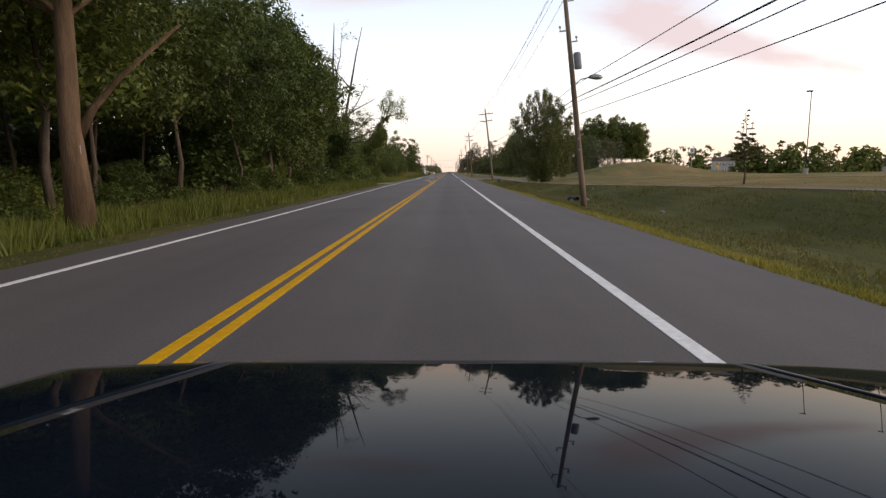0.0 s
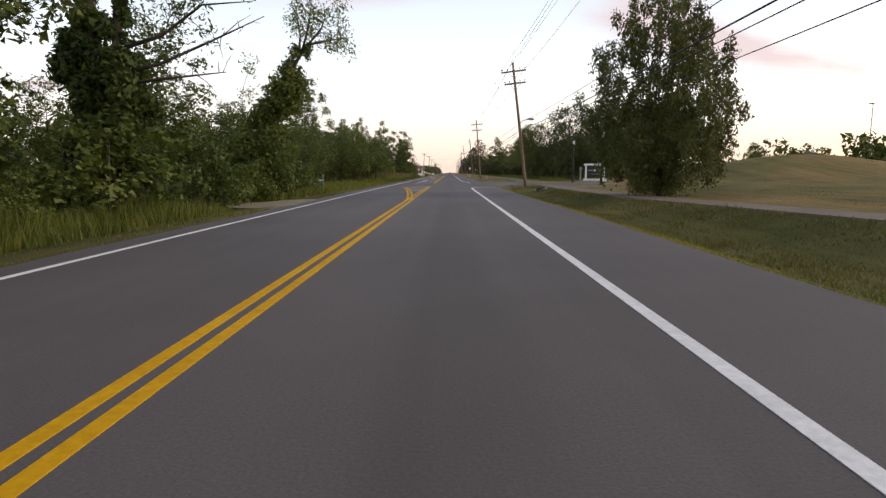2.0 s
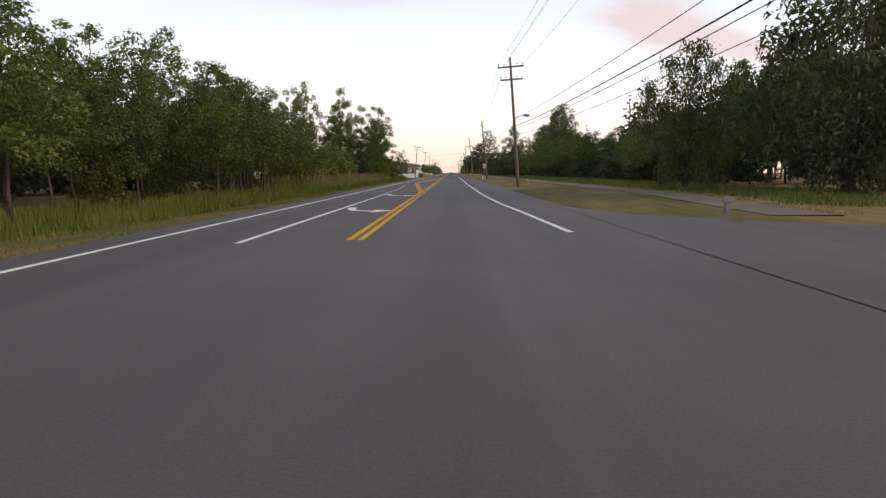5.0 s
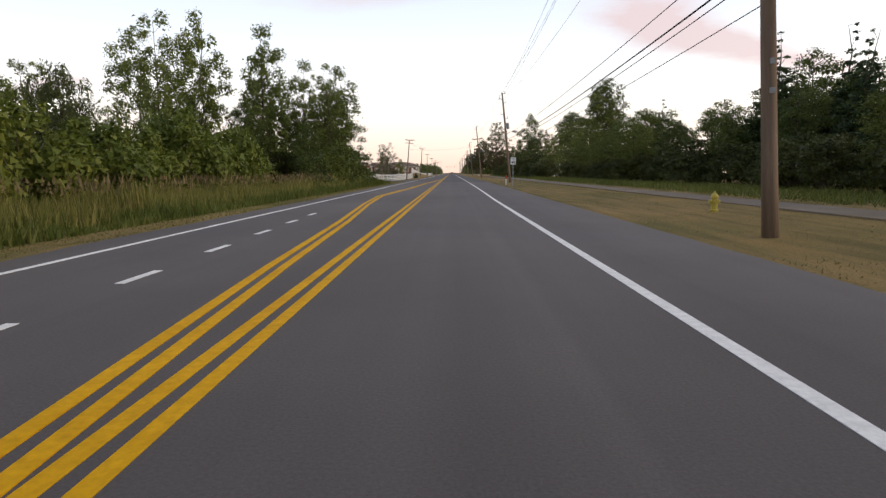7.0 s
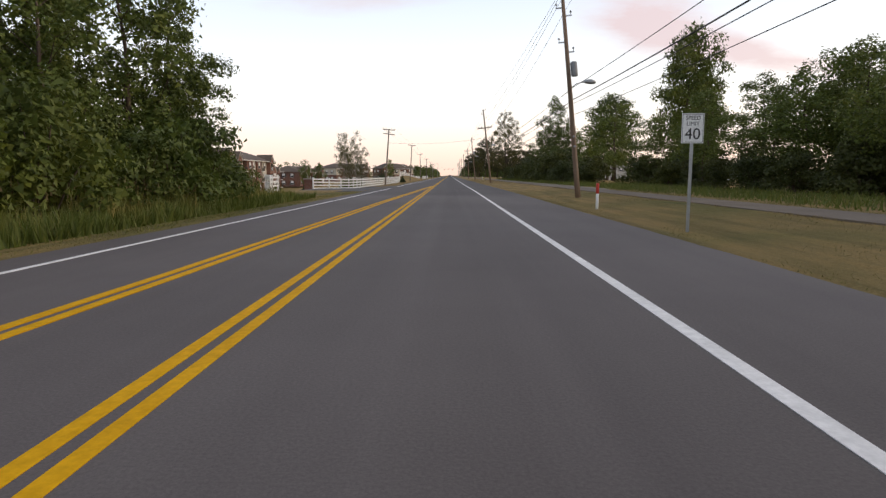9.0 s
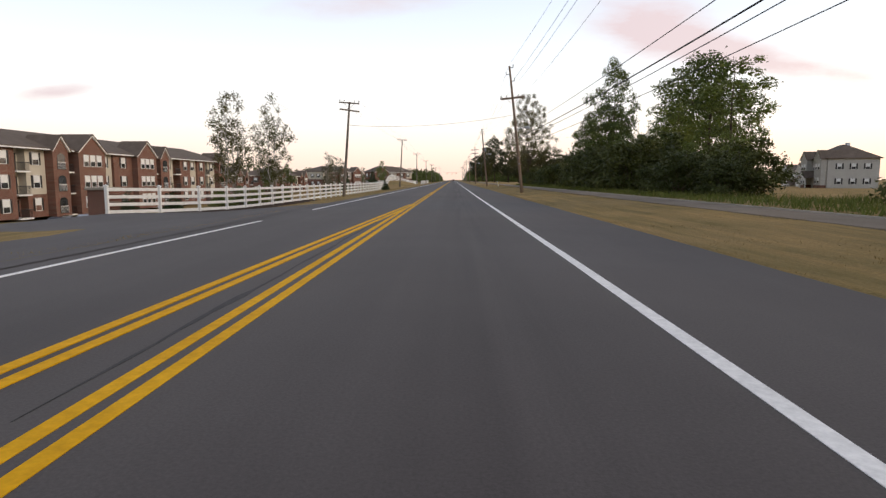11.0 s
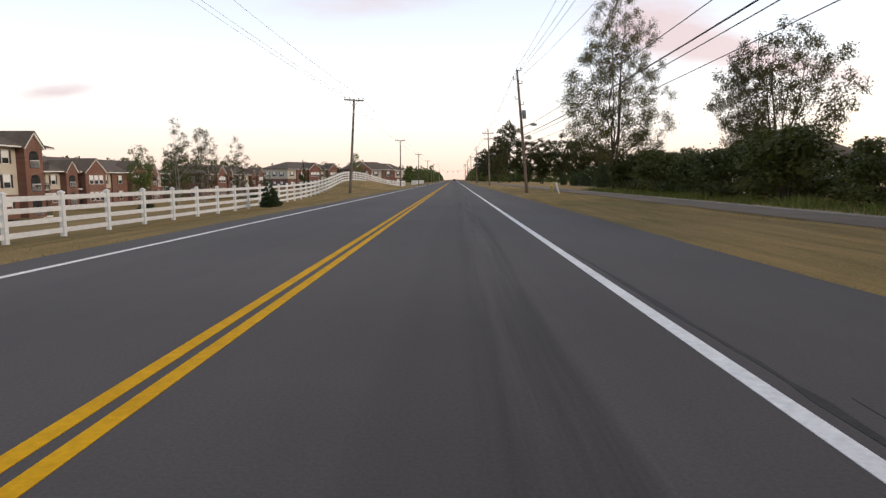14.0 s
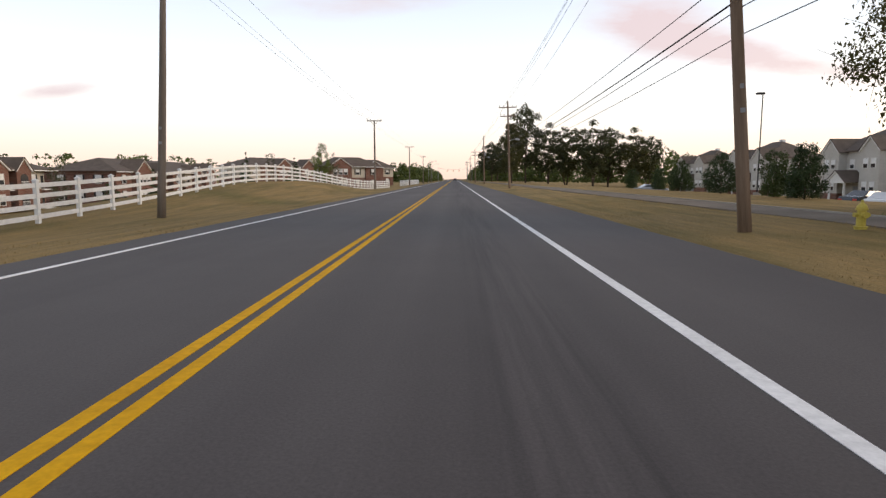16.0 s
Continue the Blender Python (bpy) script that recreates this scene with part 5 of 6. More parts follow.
for p, q in zip(POLES_R, POLES_R[1:]):
    for dx in (-.95, -.45, .95):
        wire(at_pole(p, dx if p[4] != "stack" else dx * .35, p[2] - arm_drop(p) + .2), at_pole(q, dx if q[4] != "stack" else dx * .35, q[2] - arm_drop(q) + .2), .009, .7)
    wire(at_pole(p, 0, p[2] + .1), at_pole(q, 0, q[2] + .1), .009, .6)
    wire(at_pole(p, .12, 5.5), at_pole(q, .12, 5.5), .013, .35)
    wire(at_pole(p, .15, 4.95), at_pole(q, .15, 4.95), .022, .38, "thick black overhead communication cable")
    wire(at_pole(p, .15, 4.75), at_pole(q, .15, 4.75), .013, .42, "black overhead communication cable")
    wire(at_pole(p, .15, 4.2), at_pole(q, .15, 4.2), .011, .36, "black overhead communication cable")
for p, q in zip(POLES_L, POLES_L[1:]):
    for dx in (-.85, -.45, .85):
        wire(at_pole(p, dx, p[2] + .1), at_pole(q, dx, q[2] + .1), .006, .5)
wire(at_pole(POLES_L[0], .1, 6.7), at_pole(POLES_R[5], -.1, 6.9), .012, .45, "single black wire crossing the road")


# ---------------------------------------------------------------- white rail fence
bm = bmesh.new()
soft_box(bm, -.064, .064, -.064, .064, -.25, 1.28, .008)
soft_box(bm, -.08, .08, -.08, .08, 1.28, 1.32, .01)
vs = [bm.verts.new(p) for p in ((-.07, -.07, 1.32), (.07, -.07, 1.32), (.07, .07, 1.32), (-.07, .07, 1.32), (0, 0, 1.37))]
for i in range(4):
    bm.faces.new((vs[i], vs[(i + 1) % 4], vs[4]))
POST = mesh_of("post", bm, MAT["vinyl"])
bm = bmesh.new()
box(bm, -.019, .019, 0, 1, -.07, .07)
RAIL = mesh_of("rail", bm, MAT["vinyl"])


def rail_fence(points, spacing=2.3, label="white vinyl four-rail fence on dry grass"):
    """Posts at even steps along a bent line, four rails from post to post."""
    pts = [Vector(p) for p in points]
    line_pts, carry = [pts[0]], 0.0
    for a, b in zip(pts, pts[1:]):
        d = (b - a).length
        s = spacing - carry
        while s <= d:
            line_pts.append(a.lerp(b, s / d))
            s += spacing
        carry = d - (s - spacing)
    for start in range(0, len(line_pts) - 1, 14):
        x0, y0 = line_pts[start]
        root = Vector((x0, y0, ground_z(x0, y0)))
        ob = thing("rail_fence", root, label, "fence", "white rail fences")
        run = line_pts[start:start + 15]
        feet = [Vector((q.x, q.y, ground_z(q.x, q.y))) - root for q in run]
        for i, g in enumerate(feet):
            if i < 14:
                share("post", POST, ob, Matrix.Translation(g))
            if i:
                prev = feet[i - 1]
                d = g - prev
                turn = Matrix.Rotation(math.atan2(-d.x, d.y), 4, "Z") @ Matrix.Rotation(math.atan2(d.z, math.hypot(d.x, d.y)), 4, "X")
                for z in (.2, .52, .84, 1.16):
                    share("rail", RAIL, ob, Matrix.Translation(prev + Vector((0, 0, z))) @ turn @ Matrix.Diagonal((1, d.length, 1, 1)))


rail_fence([(-10.8, 208.2), (-12.2, 212), (-13.4, 217.5), (-13.6, 221)])
rail_fence([(-14.6, 236.2), (-12.6, 239), (-11.7, 243), (-11.5, 250), (-11.5, 300), (-12.2, 317), (-13.2, 331), (-14.4, 346), (-14.4, 358), (-13.4, 378), (-12.6, 395), (-12.3, 421)])
rail_fence([(-12.2, 441), (-12.2, 510)])


# ---------------------------------------------------------------- buildings
def window_meshes(w, h, bars=True):
    f = bmesh.new()
    t = .07
    for x0, x1, z0, z1 in ((-w / 2 - t, w / 2 + t, -t, 0), (-w / 2 - t, w / 2 + t, h, h + t), (-w / 2 - t, -w / 2, 0, h), (w / 2, w / 2 + t, 0, h), (-w / 2, w / 2, h / 2 - .03, h / 2 + .03)):
        box(f, x0, x1, -.06, .03, z0, z1)
    g = bmesh.new()
    box(g, -w / 2, w / 2, -.02, .0, 0, h)
    blind = bmesh.new()
    box(blind, -w / 2 + .02, w / 2 - .02, -.035, -.022, h * .42, h - .01)
    sh = bmesh.new()
    box(sh, -.16, .16, -.05, .0, -.03, h + .03)
    for i in range(5):
        box(sh, -.13, .13, -.062, -.05, .05 + i * h / 5, .05 + (i + .75) * h / 5)
    return mesh_of("window", f, MAT["trim"]), mesh_of("pane", g, MAT["glass"]), mesh_of("shutter", sh, MAT["black_metal"]), mesh_of("blind", blind, MAT["sign_white"]), w, h


WIN = window_meshes(1.0, 1.45)
WIN_S = window_meshes(.85, 1.3)


def put_window(parent, m, kind, shutters=True, blind=True):
    """A window in a wall whose outside is local -y of m."""
    ob = share("window", kind[0], parent, m)
    share("pane", kind[1], ob)
    if blind:
        share("blind", kind[3], ob)
    if shutters:
        for sx in (-1, 1):
            share("shutter", kind[2], ob, pose(sx * (kind[4] / 2 + .27), .02, 0))


def gable(parent, m, width, rise, depth, wall, run=3.0):
    """A small gable: brick triangle, white raking boards, roof running back."""
    b = bmesh.new()
    vs = [b.verts.new(p) for p in ((-width / 2, 0, 0), (width / 2, 0, 0), (0, 0, rise), (-width / 2, .2, 0), (width / 2, .2, 0), (0, .2, rise))]
    for f in ((0, 1, 2), (5, 4, 3), (0, 3, 4, 1), (1, 4, 5, 2), (2, 5, 3, 0)):
        b.faces.new([vs[i] for i in f])
    g = part("gable", b, MAT[wall], parent)
    g.matrix_basis = m
    ang = math.atan2(rise, width / 2)
    ln = math.hypot(rise, width / 2) + .35
    for sx in (-1, 1):
        b = bmesh.new()
        box(b, 0, ln, -.22, .02, -.18, .02, pose(0, 0, rise + .1) @ Matrix.Diagonal((sx, 1, 1, 1)) @ pose(0, 0, 0, 0, math.degrees(ang), 0))
        part("rake_board", b, MAT["trim"], g)
        b = bmesh.new()
        box(b, -.02, ln + .06, -.3, run, .02, .1, pose(0, 0, rise + .1) @ Matrix.Diagonal((sx, 1, 1, 1)) @ pose(0, 0, 0, 0, math.degrees(ang), 0))
        part("roof", b, MAT["roof"], g)


def hip_roof(b, x0, x1, y0, y1, z, rise, over=.5):
    x0, x1, y0, y1 = x0 - over, x1 + over, y0 - over, y1 + over
    inset = min(x1 - x0, y1 - y0) / 2
    if x1 - x0 > y1 - y0:
        ridge = ((x0 + inset * .9, (y0 + y1) / 2), (x1 - inset * .9, (y0 + y1) / 2))
    else:
        ridge = (((x0 + x1) / 2, y0 + inset * .9), ((x0 + x1) / 2, y1 - inset * .9))
    c = [b.verts.new((x, y, z)) for x, y in ((x0, y0), (x1, y0), (x1, y1), (x0, y1))]
    l = [b.verts.new((v.co.x, v.co.y, z - .12)) for v in c]
    r = [b.verts.new((*p, z + rise)) for p in ridge]
    if x1 - x0 > y1 - y0:
        fs = [(c[0], c[1], r[1], r[0]), (c[1], c[2], r[1]), (c[2], c[3], r[0], r[1]), (c[3], c[0], r[0])]
    else:
        fs = [(c[0], c[1], r[0]), (c[1], c[2], r[1], r[0]), (c[2], c[3], r[1]), (c[3], c[0], r[0], r[1])]
    for f in fs:
        b.faces.new(f)
    for i in range(4):
        b.faces.new((c[(i + 1) % 4], c[i], l[i], l[(i + 1) % 4]))
    b.faces.new(l)


def apartment_block(at, rz, bays, storeys, label, storey=2.75, depth=13.0):
    """A brick and siding block; its front is local -y and it runs along x. bays: (kind, width)."""
    ob = thing("apartment_building", at, label, "building", "apartment buildings", rz)
    top = storeys * storey
    total = sum(w for _, w in bays)
    b = bmesh.new()
    hip_roof(b, 0, total, 0, depth, top + .12, 2.5, .6)
    part("roof", b, MAT["roof"], ob, "dark shingled hip roof")
    b = bmesh.new()
    box(b, -.62, total + .62, -.64, -.52, top - .14, top + .02)
    part("gutter", b, MAT["trim"], ob)
    x = 0.0
    for i, (kind, w) in enumerate(bays):
        out = {"brick": .0, "cream": .35, "arch": -.7, "gable": -.9, "balcony": 1.3}[kind]
        mat = {"brick": "brick_red", "cream": "cream", "arch": "brick_red", "gable": "brick_red", "balcony": "cream"}[kind]
        b = bmesh.new()
        box(b, x + .005, x + w - .005, out, depth, .0 if mat == "brick_red" else storey, top)
        part("wall", b, MAT[mat], ob)
        if mat != "brick_red":
            b = bmesh.new()
            box(b, x + .005, x + w - .005, out - .05, depth - .02, 0, storey - .004)
            part("wall", b, MAT["brick_red"], ob)
        for fl in range(storeys):
            z = fl * storey + .8
            if kind == "brick" or kind == "cream":
                put_window(ob, pose(x + w / 2, out - .02, z), WIN)
            elif kind == "gable":
                for k0 in (-1, 0, 1):
                    put_window(ob, pose(x + w / 2 + k0 * 1.45, out - .02, z), WIN, False)
            elif kind == "arch":
                c = bmesh.new()
                pts = [(-.75, 0), (.75, 0), (.75, 1.5)] + [(.75 * math.cos(t), 1.5 + .5 * math.sin(t)) for t in (.5, 1.0, 1.57, 2.1, 2.6)] + [(-.75, 1.5)]
                fr = [c.verts.new((px, -.03, pz)) for px, pz in pts]
                bk = [c.verts.new((px, .05, pz)) for px, pz in pts]
                c.faces.new(fr[::-1])
                c.faces.new(bk)
                for j in range(len(pts)):
                    c.faces.new((fr[j], fr[(j + 1) % len(pts)], bk[(j + 1) % len(pts)], bk[j]))
                o = part("arched_opening", c, MAT["glass"], ob)
                o.matrix_basis = pose(x + w / 2, out - .02, z - .5)
                c = bmesh.new()
                box(c, -.75, .75, -.1, -.05, .85, .92)
                for k0 in range(9):
                    box(c, -.72 + k0 * .18, -.70 + k0 * .18, -.09, -.06, .05, .85)
                part("railing", c, MAT["trim"], o)
            else:
                c = bmesh.new()
                box(c, x, x + w, -.25, 1.29, fl * storey - .14, fl * storey + .05)
                bal = part("balcony", c, MAT["trim"], ob)
                c = bmesh.new()
                box(c, x, x + w, -.25, -.2, fl * storey + .98, fl * storey + 1.05)
                for k0 in range(int(w / .16)):
                    box(c, x + .06 + k0 * .16, x + .09 + k0 * .16, -.24, -.21, fl * storey + .05, fl * storey + .98)
                part("railing", c, MAT["black_metal"], bal)
                c = bmesh.new()
                box(c, x + .3, x + w - .3, 1.22, 1.28, fl * storey + .06, fl * storey + 2.1)
                part("glass_door", c, MAT["glass"], bal)
            if i in (0, len(bays) - 1):
                for yy in (3.2, 6.6, 10):
                    if yy < depth - 1.5:
                        put_window(ob, pose(x - .015 if i == 0 else x + w + .015, yy, z, 0, 0, -90 if i == 0 else 90), WIN)
        if kind in ("arch", "gable"):
            gable(ob, pose(x + w / 2, out, top), w, 1.7 if kind == "arch" else 2.2, .3, "brick_red", 4.0)
        x += w
    return ob


UNIT = [("cream", 3.2), ("brick", 3.6), ("balcony", 2.2), ("cream", 3.4), ("arch", 3.0), ("balcony", 1.8), ("gable", 6.0), ("cream", 3.6)]
BACK = [("brick", 5.0), ("gable", 6.0), ("balcony", 1.8), ("arch", 3.0), ("cream", 3.4), ("balcony", 2.2), ("brick", 4.2)]
apartment_block((-50, 272, -3.3), 90, UNIT + BACK + UNIT[:6], 3, "three-storey red brick and cream apartment building with dark roofs")
apartment_block((-64, 356, -3.3), 90, UNIT[1:] + BACK[:6], 2, "two-storey brick and cream apartment row with gables", 2.9)
apartment_block((-60, 412, -3.3), 90, BACK + UNIT[2:], 2, "two-storey brick and cream apartment row with gables", 2.9)
apartment_block((-56, 470, -1.9), 60, [("cream", 4), ("brick", 5), ("gable", 6), ("cream", 4), ("gable", 6)], 2, "brick house with grey roof behind the white fence", 3.3)
apartment_block((-33, 462, -1.4), 35, [("gable", 6.5), ("cream", 4.5), ("brick", 4.5)], 2, "red brick two-storey house near the road", 2.9, 9)
apartment_block((-28, 492, -1.0), 40, [("gable", 6.5), ("cream", 4.5)], 2, "small brick house near the road", 2.8, 8)


def town_house(at, rz, label, size=1.0):
    """Pale siding house: hip roof, front gable, stone band, gabled entrance porch. Front is local -y."""
    ob = thing("town_house", at, label, "house", "town houses", rz)
    ob.scale = (size, size, size)
    b = bmesh.new()
    box(b, -6.5, 6.5, 0, 11, 0, 7.4)
    part("wall", b, MAT["pale_siding"], ob)
    b = bmesh.new()
    hip_roof(b, -6.5, 6.5, 0, 11, 7.5, 3.4)
    part("roof", b, MAT["roof"], ob)
    b = bmesh.new()
    box(b, -1.1, -.2, 6.5, 7.3, 9.8, 11.4)
    part("chimney", b, MAT["trim"], ob)
    for cx in (-4.2, 4.2):
        b = bmesh.new()
        box(b, cx - 1.9, cx + 1.9, -1.3, .0, 0, 7.4)
        part("wall", b, MAT["pale_siding"], ob)
        gable(ob, pose(cx, -1.3, 7.4), 3.8, 1.9, .2, "pale_siding", 5.0)
        b = bmesh.new()
        box(b, cx - 1.92, cx + 1.92, -1.34, -.02, 0, 1.1)
        part("plinth", b, MAT["brick_red"], ob, "low brick plinth")
        for z in (1.6, 4.9):
            for dx in (-.75, .75):
                put_window(ob, pose(cx + dx, -1.32, z), WIN_S, False)
    for z in (4.9,):
        for dx in (-1.1, 1.1):
            put_window(ob, pose(dx, -.02, z), WIN_S, False)
    for sx in (-1, 1):
        for yy in (2.5, 5.5, 8.5):
            for z in (1.4, 4.9):
                put_window(ob, pose(sx * 6.52, yy, z, 0, 0, 90 * sx), WIN_S, True)
    porch = bmesh.new()
    for sx in (-1, 1):
        soft_box(porch, sx * 1.6 - .12, sx * 1.6 + .12, -3.0, -2.76, 0, 2.7, .02)
    part("porch_post", porch, MAT["trim"], ob)
    b = bmesh.new()
    box(b, -1.8, 1.8, -3.05, -1.35, 2.7, 2.92)
    part("porch_beam", b, MAT["trim"], ob)
    gable(ob, pose(0, -3.05, 2.92), 3.8, 1.5, .2, "trim", 3.0)
    b = bmesh.new()
    box(b, -.55, .55, -.06, .0, .1, 2.2)
    part("door", b, MAT["grey_metal"], ob, "dark panelled front door")
    return ob


for x, y, rz in ((42.5, 348, -90), (43, 372, -88), (44, 397, -84), (46, 423, -80)):
    town_house((x, y, ground_z(x, y)), rz, "pale two-storey town house with dark hip roof", .72)
town_house((76, 172, .5), -120, "distant pale house beyond the lawn", .5)
town_house((45, 286, .0), -100, "pale gabled house half hidden by trees", .5)
town_house((63, 322, -1.2), -90, "pale gabled house half hidden by trees", .55)
bm = bmesh.new()
last = None
for i in range(12):
    x = 20.5 + i
    zz = max(ground_z(x, 340), ground_z(x, 420)) + .03
    ring = [bm.verts.new(q) for q in ((x, 326, zz - .3), (x, 432, zz - .3), (x, 432, zz), (x, 326, zz))]
    if last:
        for j in range(4):
            bm.faces.new((last[j], last[(j + 1) % 4], ring[(j + 1) % 4], ring[j]))
    else:
        bm.faces.new(ring)
    last = ring
bm.faces.new(last[::-1])
tagged(new("car_park", mesh_of("car_park", bm, MAT["old_asphalt"])), "grey asphalt car park in front of the houses", "car park", kind="structure")


# ---------------------------------------------------------------- far woods
def far_woods(name, runs, leaf, size, label, seed):
    """A distant belt of trees: crowns as lumps of leaf sprays, one joined mesh."""
    rng = np.random.default_rng(seed)
    clusters = []
    for x0, y0, x1, y1, h, depth in runs:
        ln = math.hypot(x1 - x0, y1 - y0)
        for i in range(max(2, int(ln / 2.0))):
            t = rng.uniform()
            cx, cy = x0 + (x1 - x0) * t + rng.uniform(-depth, depth), y0 + (y1 - y0) * t + rng.uniform(-depth, depth)
            hh = h * rng.uniform(.6, 1.12)
            for j in range(4):
                r = rng.uniform(1.2, 2.2) * (1.15 - .16 * j)
                clusters.append((Vector((cx + rng.uniform(-1, 1), cy + rng.uniform(-1, 1), ground_z(cx, cy) + max(r * .5, hh * (.16 + .26 * j)) - r * .3)), r))
    ob = new(name, boughs(name, clusters, 46, size, MAT[leaf], rng, 1.0, .6, 0, .7, core=0))
    return tagged(ob, label, "woods", kind="stuff")


far_woods("far_woods", [(-230, 380, -90, 600, 13, 8), (-90, 600, -16, 660, 10, 6), (-18, 520, -16, 900, 7, 4), (-46, 505, -20, 540, 8, 4), (-125, 470, -58, 520, 11, 5), (-150, 300, -125, 470, 11, 5)], "leaf_dark", .9, "distant dark belt of woods", 1)
far_woods("far_woods", [(17, 540, 18, 900, 8, 4), (60, 470, 24, 640, 12, 6), (60, 500, 140, 440, 9, 6)], "leaf_dark", .9, "distant dark belt of woods", 2)
far_woods("far_woods", [(92, 166, 190, 200, 7.5, 5), (60, 206, 112, 214, 9, 5), (190, 200, 330, 180, 8, 6), (60, 143, 96, 135, 7.4, 2.5)], "leaf_dark", .9, "distant dark belt of woods beyond the lawn", 3)
far_woods("far_woods", [(-40, -60, 60, -70, 12, 5), (-36, 0, -36, 50, 11, 3), (-38, 90, -38, 200, 8, 3), (-40, 50, -40, 90, 5, 2)], "leaf_dark", .9, "dark belt of woods", 4)
tree("young", 56, 150, 6.5, 1.0)


# ---------------------------------------------------------------- signs, posts, small things
def letters(parent, words, size, at, mat):
    """Built-in-font words, as a mesh, on the side of a sign that faces -y."""
    cu = bpy.data.curves.new("lettering", "FONT")
    cu.body, cu.size, cu.align_x, cu.align_y, cu.extrude = words, size, "CENTER", "CENTER", .002
    tmp = bpy.data.objects.new("lettering", cu)
    me = bpy.data.meshes.new_from_object(tmp)
    bpy.data.objects.remove(tmp)
    me.materials.append(mat)
    return share("lettering", me, parent, pose(*at, 90, 0, 0))


def sheet(name, w, h, z, mat, parent, r=.04, t=.006, y=0.0, label=""):
    b = bmesh.new()
    soft_box(b, -w / 2, w / 2, y - t / 2, y + t / 2, z, z + h, t * .3)
    return part(name, b, MAT[mat], parent, label)


sign = thing("speed_limit_sign", (4.95, 185.4, ground_z(4.95, 185.4)), "white speed limit sign on a galvanised post", "road sign")
bm = bmesh.new()
box(bm, -.03, .03, .004, .012, -.3, 2.45)
box(bm, -.03, -.022, .012, .035, -.3, 2.45)
box(bm, .022, .03, .012, .035, -.3, 2.45)
part("post", bm, MAT["galvanised"], sign)
plate = sheet("plate", .46, .61, 1.86, "sign_white", sign)
for x0, x1, z0, z1 in ((-.215, .215, 2.445, 2.452), (-.215, .215, 1.878, 1.885), (-.215, -.208, 1.885, 2.445), (.208, .215, 1.885, 2.445)):
    bm = bmesh.new()
    box(bm, x0, x1, -.0065, -.003, z0, z1)
    part("border", bm, MAT["sign_black"], plate)
letters(plate, "SPEED", .115, (0, -.005, 2.375), MAT["sign_black"])
letters(plate, "LIMIT", .115, (0, -.005, 2.255), MAT["sign_black"])
letters(plate, "40", .33, (0, -.005, 2.04), MAT["sign_black"])

mark = thing("marker_post", (5.15, 194, ground_z(5.15, 194)), "white marker post with a red top", "marker post")
bm = bmesh.new()
tube(bm, [(0, 0, -.2), (0, 0, .55)], [.05, .05], 10)
part("post", bm, MAT["sign_white"], mark, smooth=True)
bm = bmesh.new()
tube(bm, [(0, 0, .55), (0, 0, .56), (0, 0, .88), (0, 0, .92)], [.05, .056, .056, .03], 10)
part("cap", bm, MAT["red_plastic"], mark, "red plastic cap", True)
for x, y in ((7.9, 313.6),):
    mark = thing("marker_post", (x, y, ground_z(x, y)), "leaning white marker post in dry grass", "marker post")
    mark.matrix_basis = pose(x, y, ground_z(x, y), 0, -17, 0)
    bm = bmesh.new()
    soft_box(bm, -.045, .045, -.02, .02, -.2, .85, .01)
    part("post", bm, MAT["sign_white"], mark)


def hydrant(x, y):
    ob = thing("fire_hydrant", (x, y, ground_z(x, y)), "yellow fire hydrant standing in the grass", "hydrant", "fire hydrants")
    b = bmesh.new()
    tube(b, [(0, 0, -.1), (0, 0, .05), (0, 0, .06), (0, 0, .08), (0, 0, .09), (0, 0, .5), (0, 0, .51), (0, 0, .55)], [.15, .15, .17, .17, .115, .11, .15, .15], 14)
    part("barrel", b, MAT["hydrant_yellow"], ob, smooth=False)
    b = bmesh.new()
    tube(b, [(0, 0, .55), (0, 0, .6), (0, 0, .66), (0, 0, .7), (0, 0, .71), (0, 0, .77)], [.13, .125, .09, .04, .03, .03], 14)
    part("bonnet", b, MAT["hydrant_yellow"], ob)
    for d in ((-1, 0), (1, 0), (0, -1)):
        b = bmesh.new()
        r = .055 if d[1] == 0 else .075
        tube(b, [(d[0] * .08, d[1] * .08, .38), (d[0] * .17, d[1] * .17, .38), (d[0] * .171, d[1] * .171, .38), (d[0] * .2, d[1] * .2, .38)], [r, r, r * 1.2, r * 1.1], 10)
        part("outlet", b, MAT["hydrant_yellow"], ob)
    return ob


hydrant(7.0, 151).scale = (.75, .75, .75)
hydrant(8.3, 319.5).scale = (.78, .78, .78)

board = thing("entrance_sign", (19, 117, ground_z(19, 117)), "white-framed entrance sign with a dark panel", "sign", rz=-6)
board.scale = (.95, .95, .95)
bm = bmesh.new()
soft_box(bm, -1.55, 1.55, -.3, .3, -.3, .35, .03)
part("base", bm, MAT["vinyl"], board, "low white base")
for sx in (-1, 1):
    bm = bmesh.new()
    soft_box(bm, sx * 1.2 - .12, sx * 1.2 + .12, -.12, .12, .35, 2.15, .015)
    part("post", bm, MAT["vinyl"], board)
bm = bmesh.new()
soft_box(bm, -1.5, 1.5, -.2, .2, 2.15, 2.35, .02)
soft_box(bm, -1.42, 1.42, -.16, .16, 2.35, 2.42, .02)
part("top_beam", bm, MAT["vinyl"], board)
panel = sheet("panel", 2.1, 1.3, .7, "black_metal", board, t=.08)
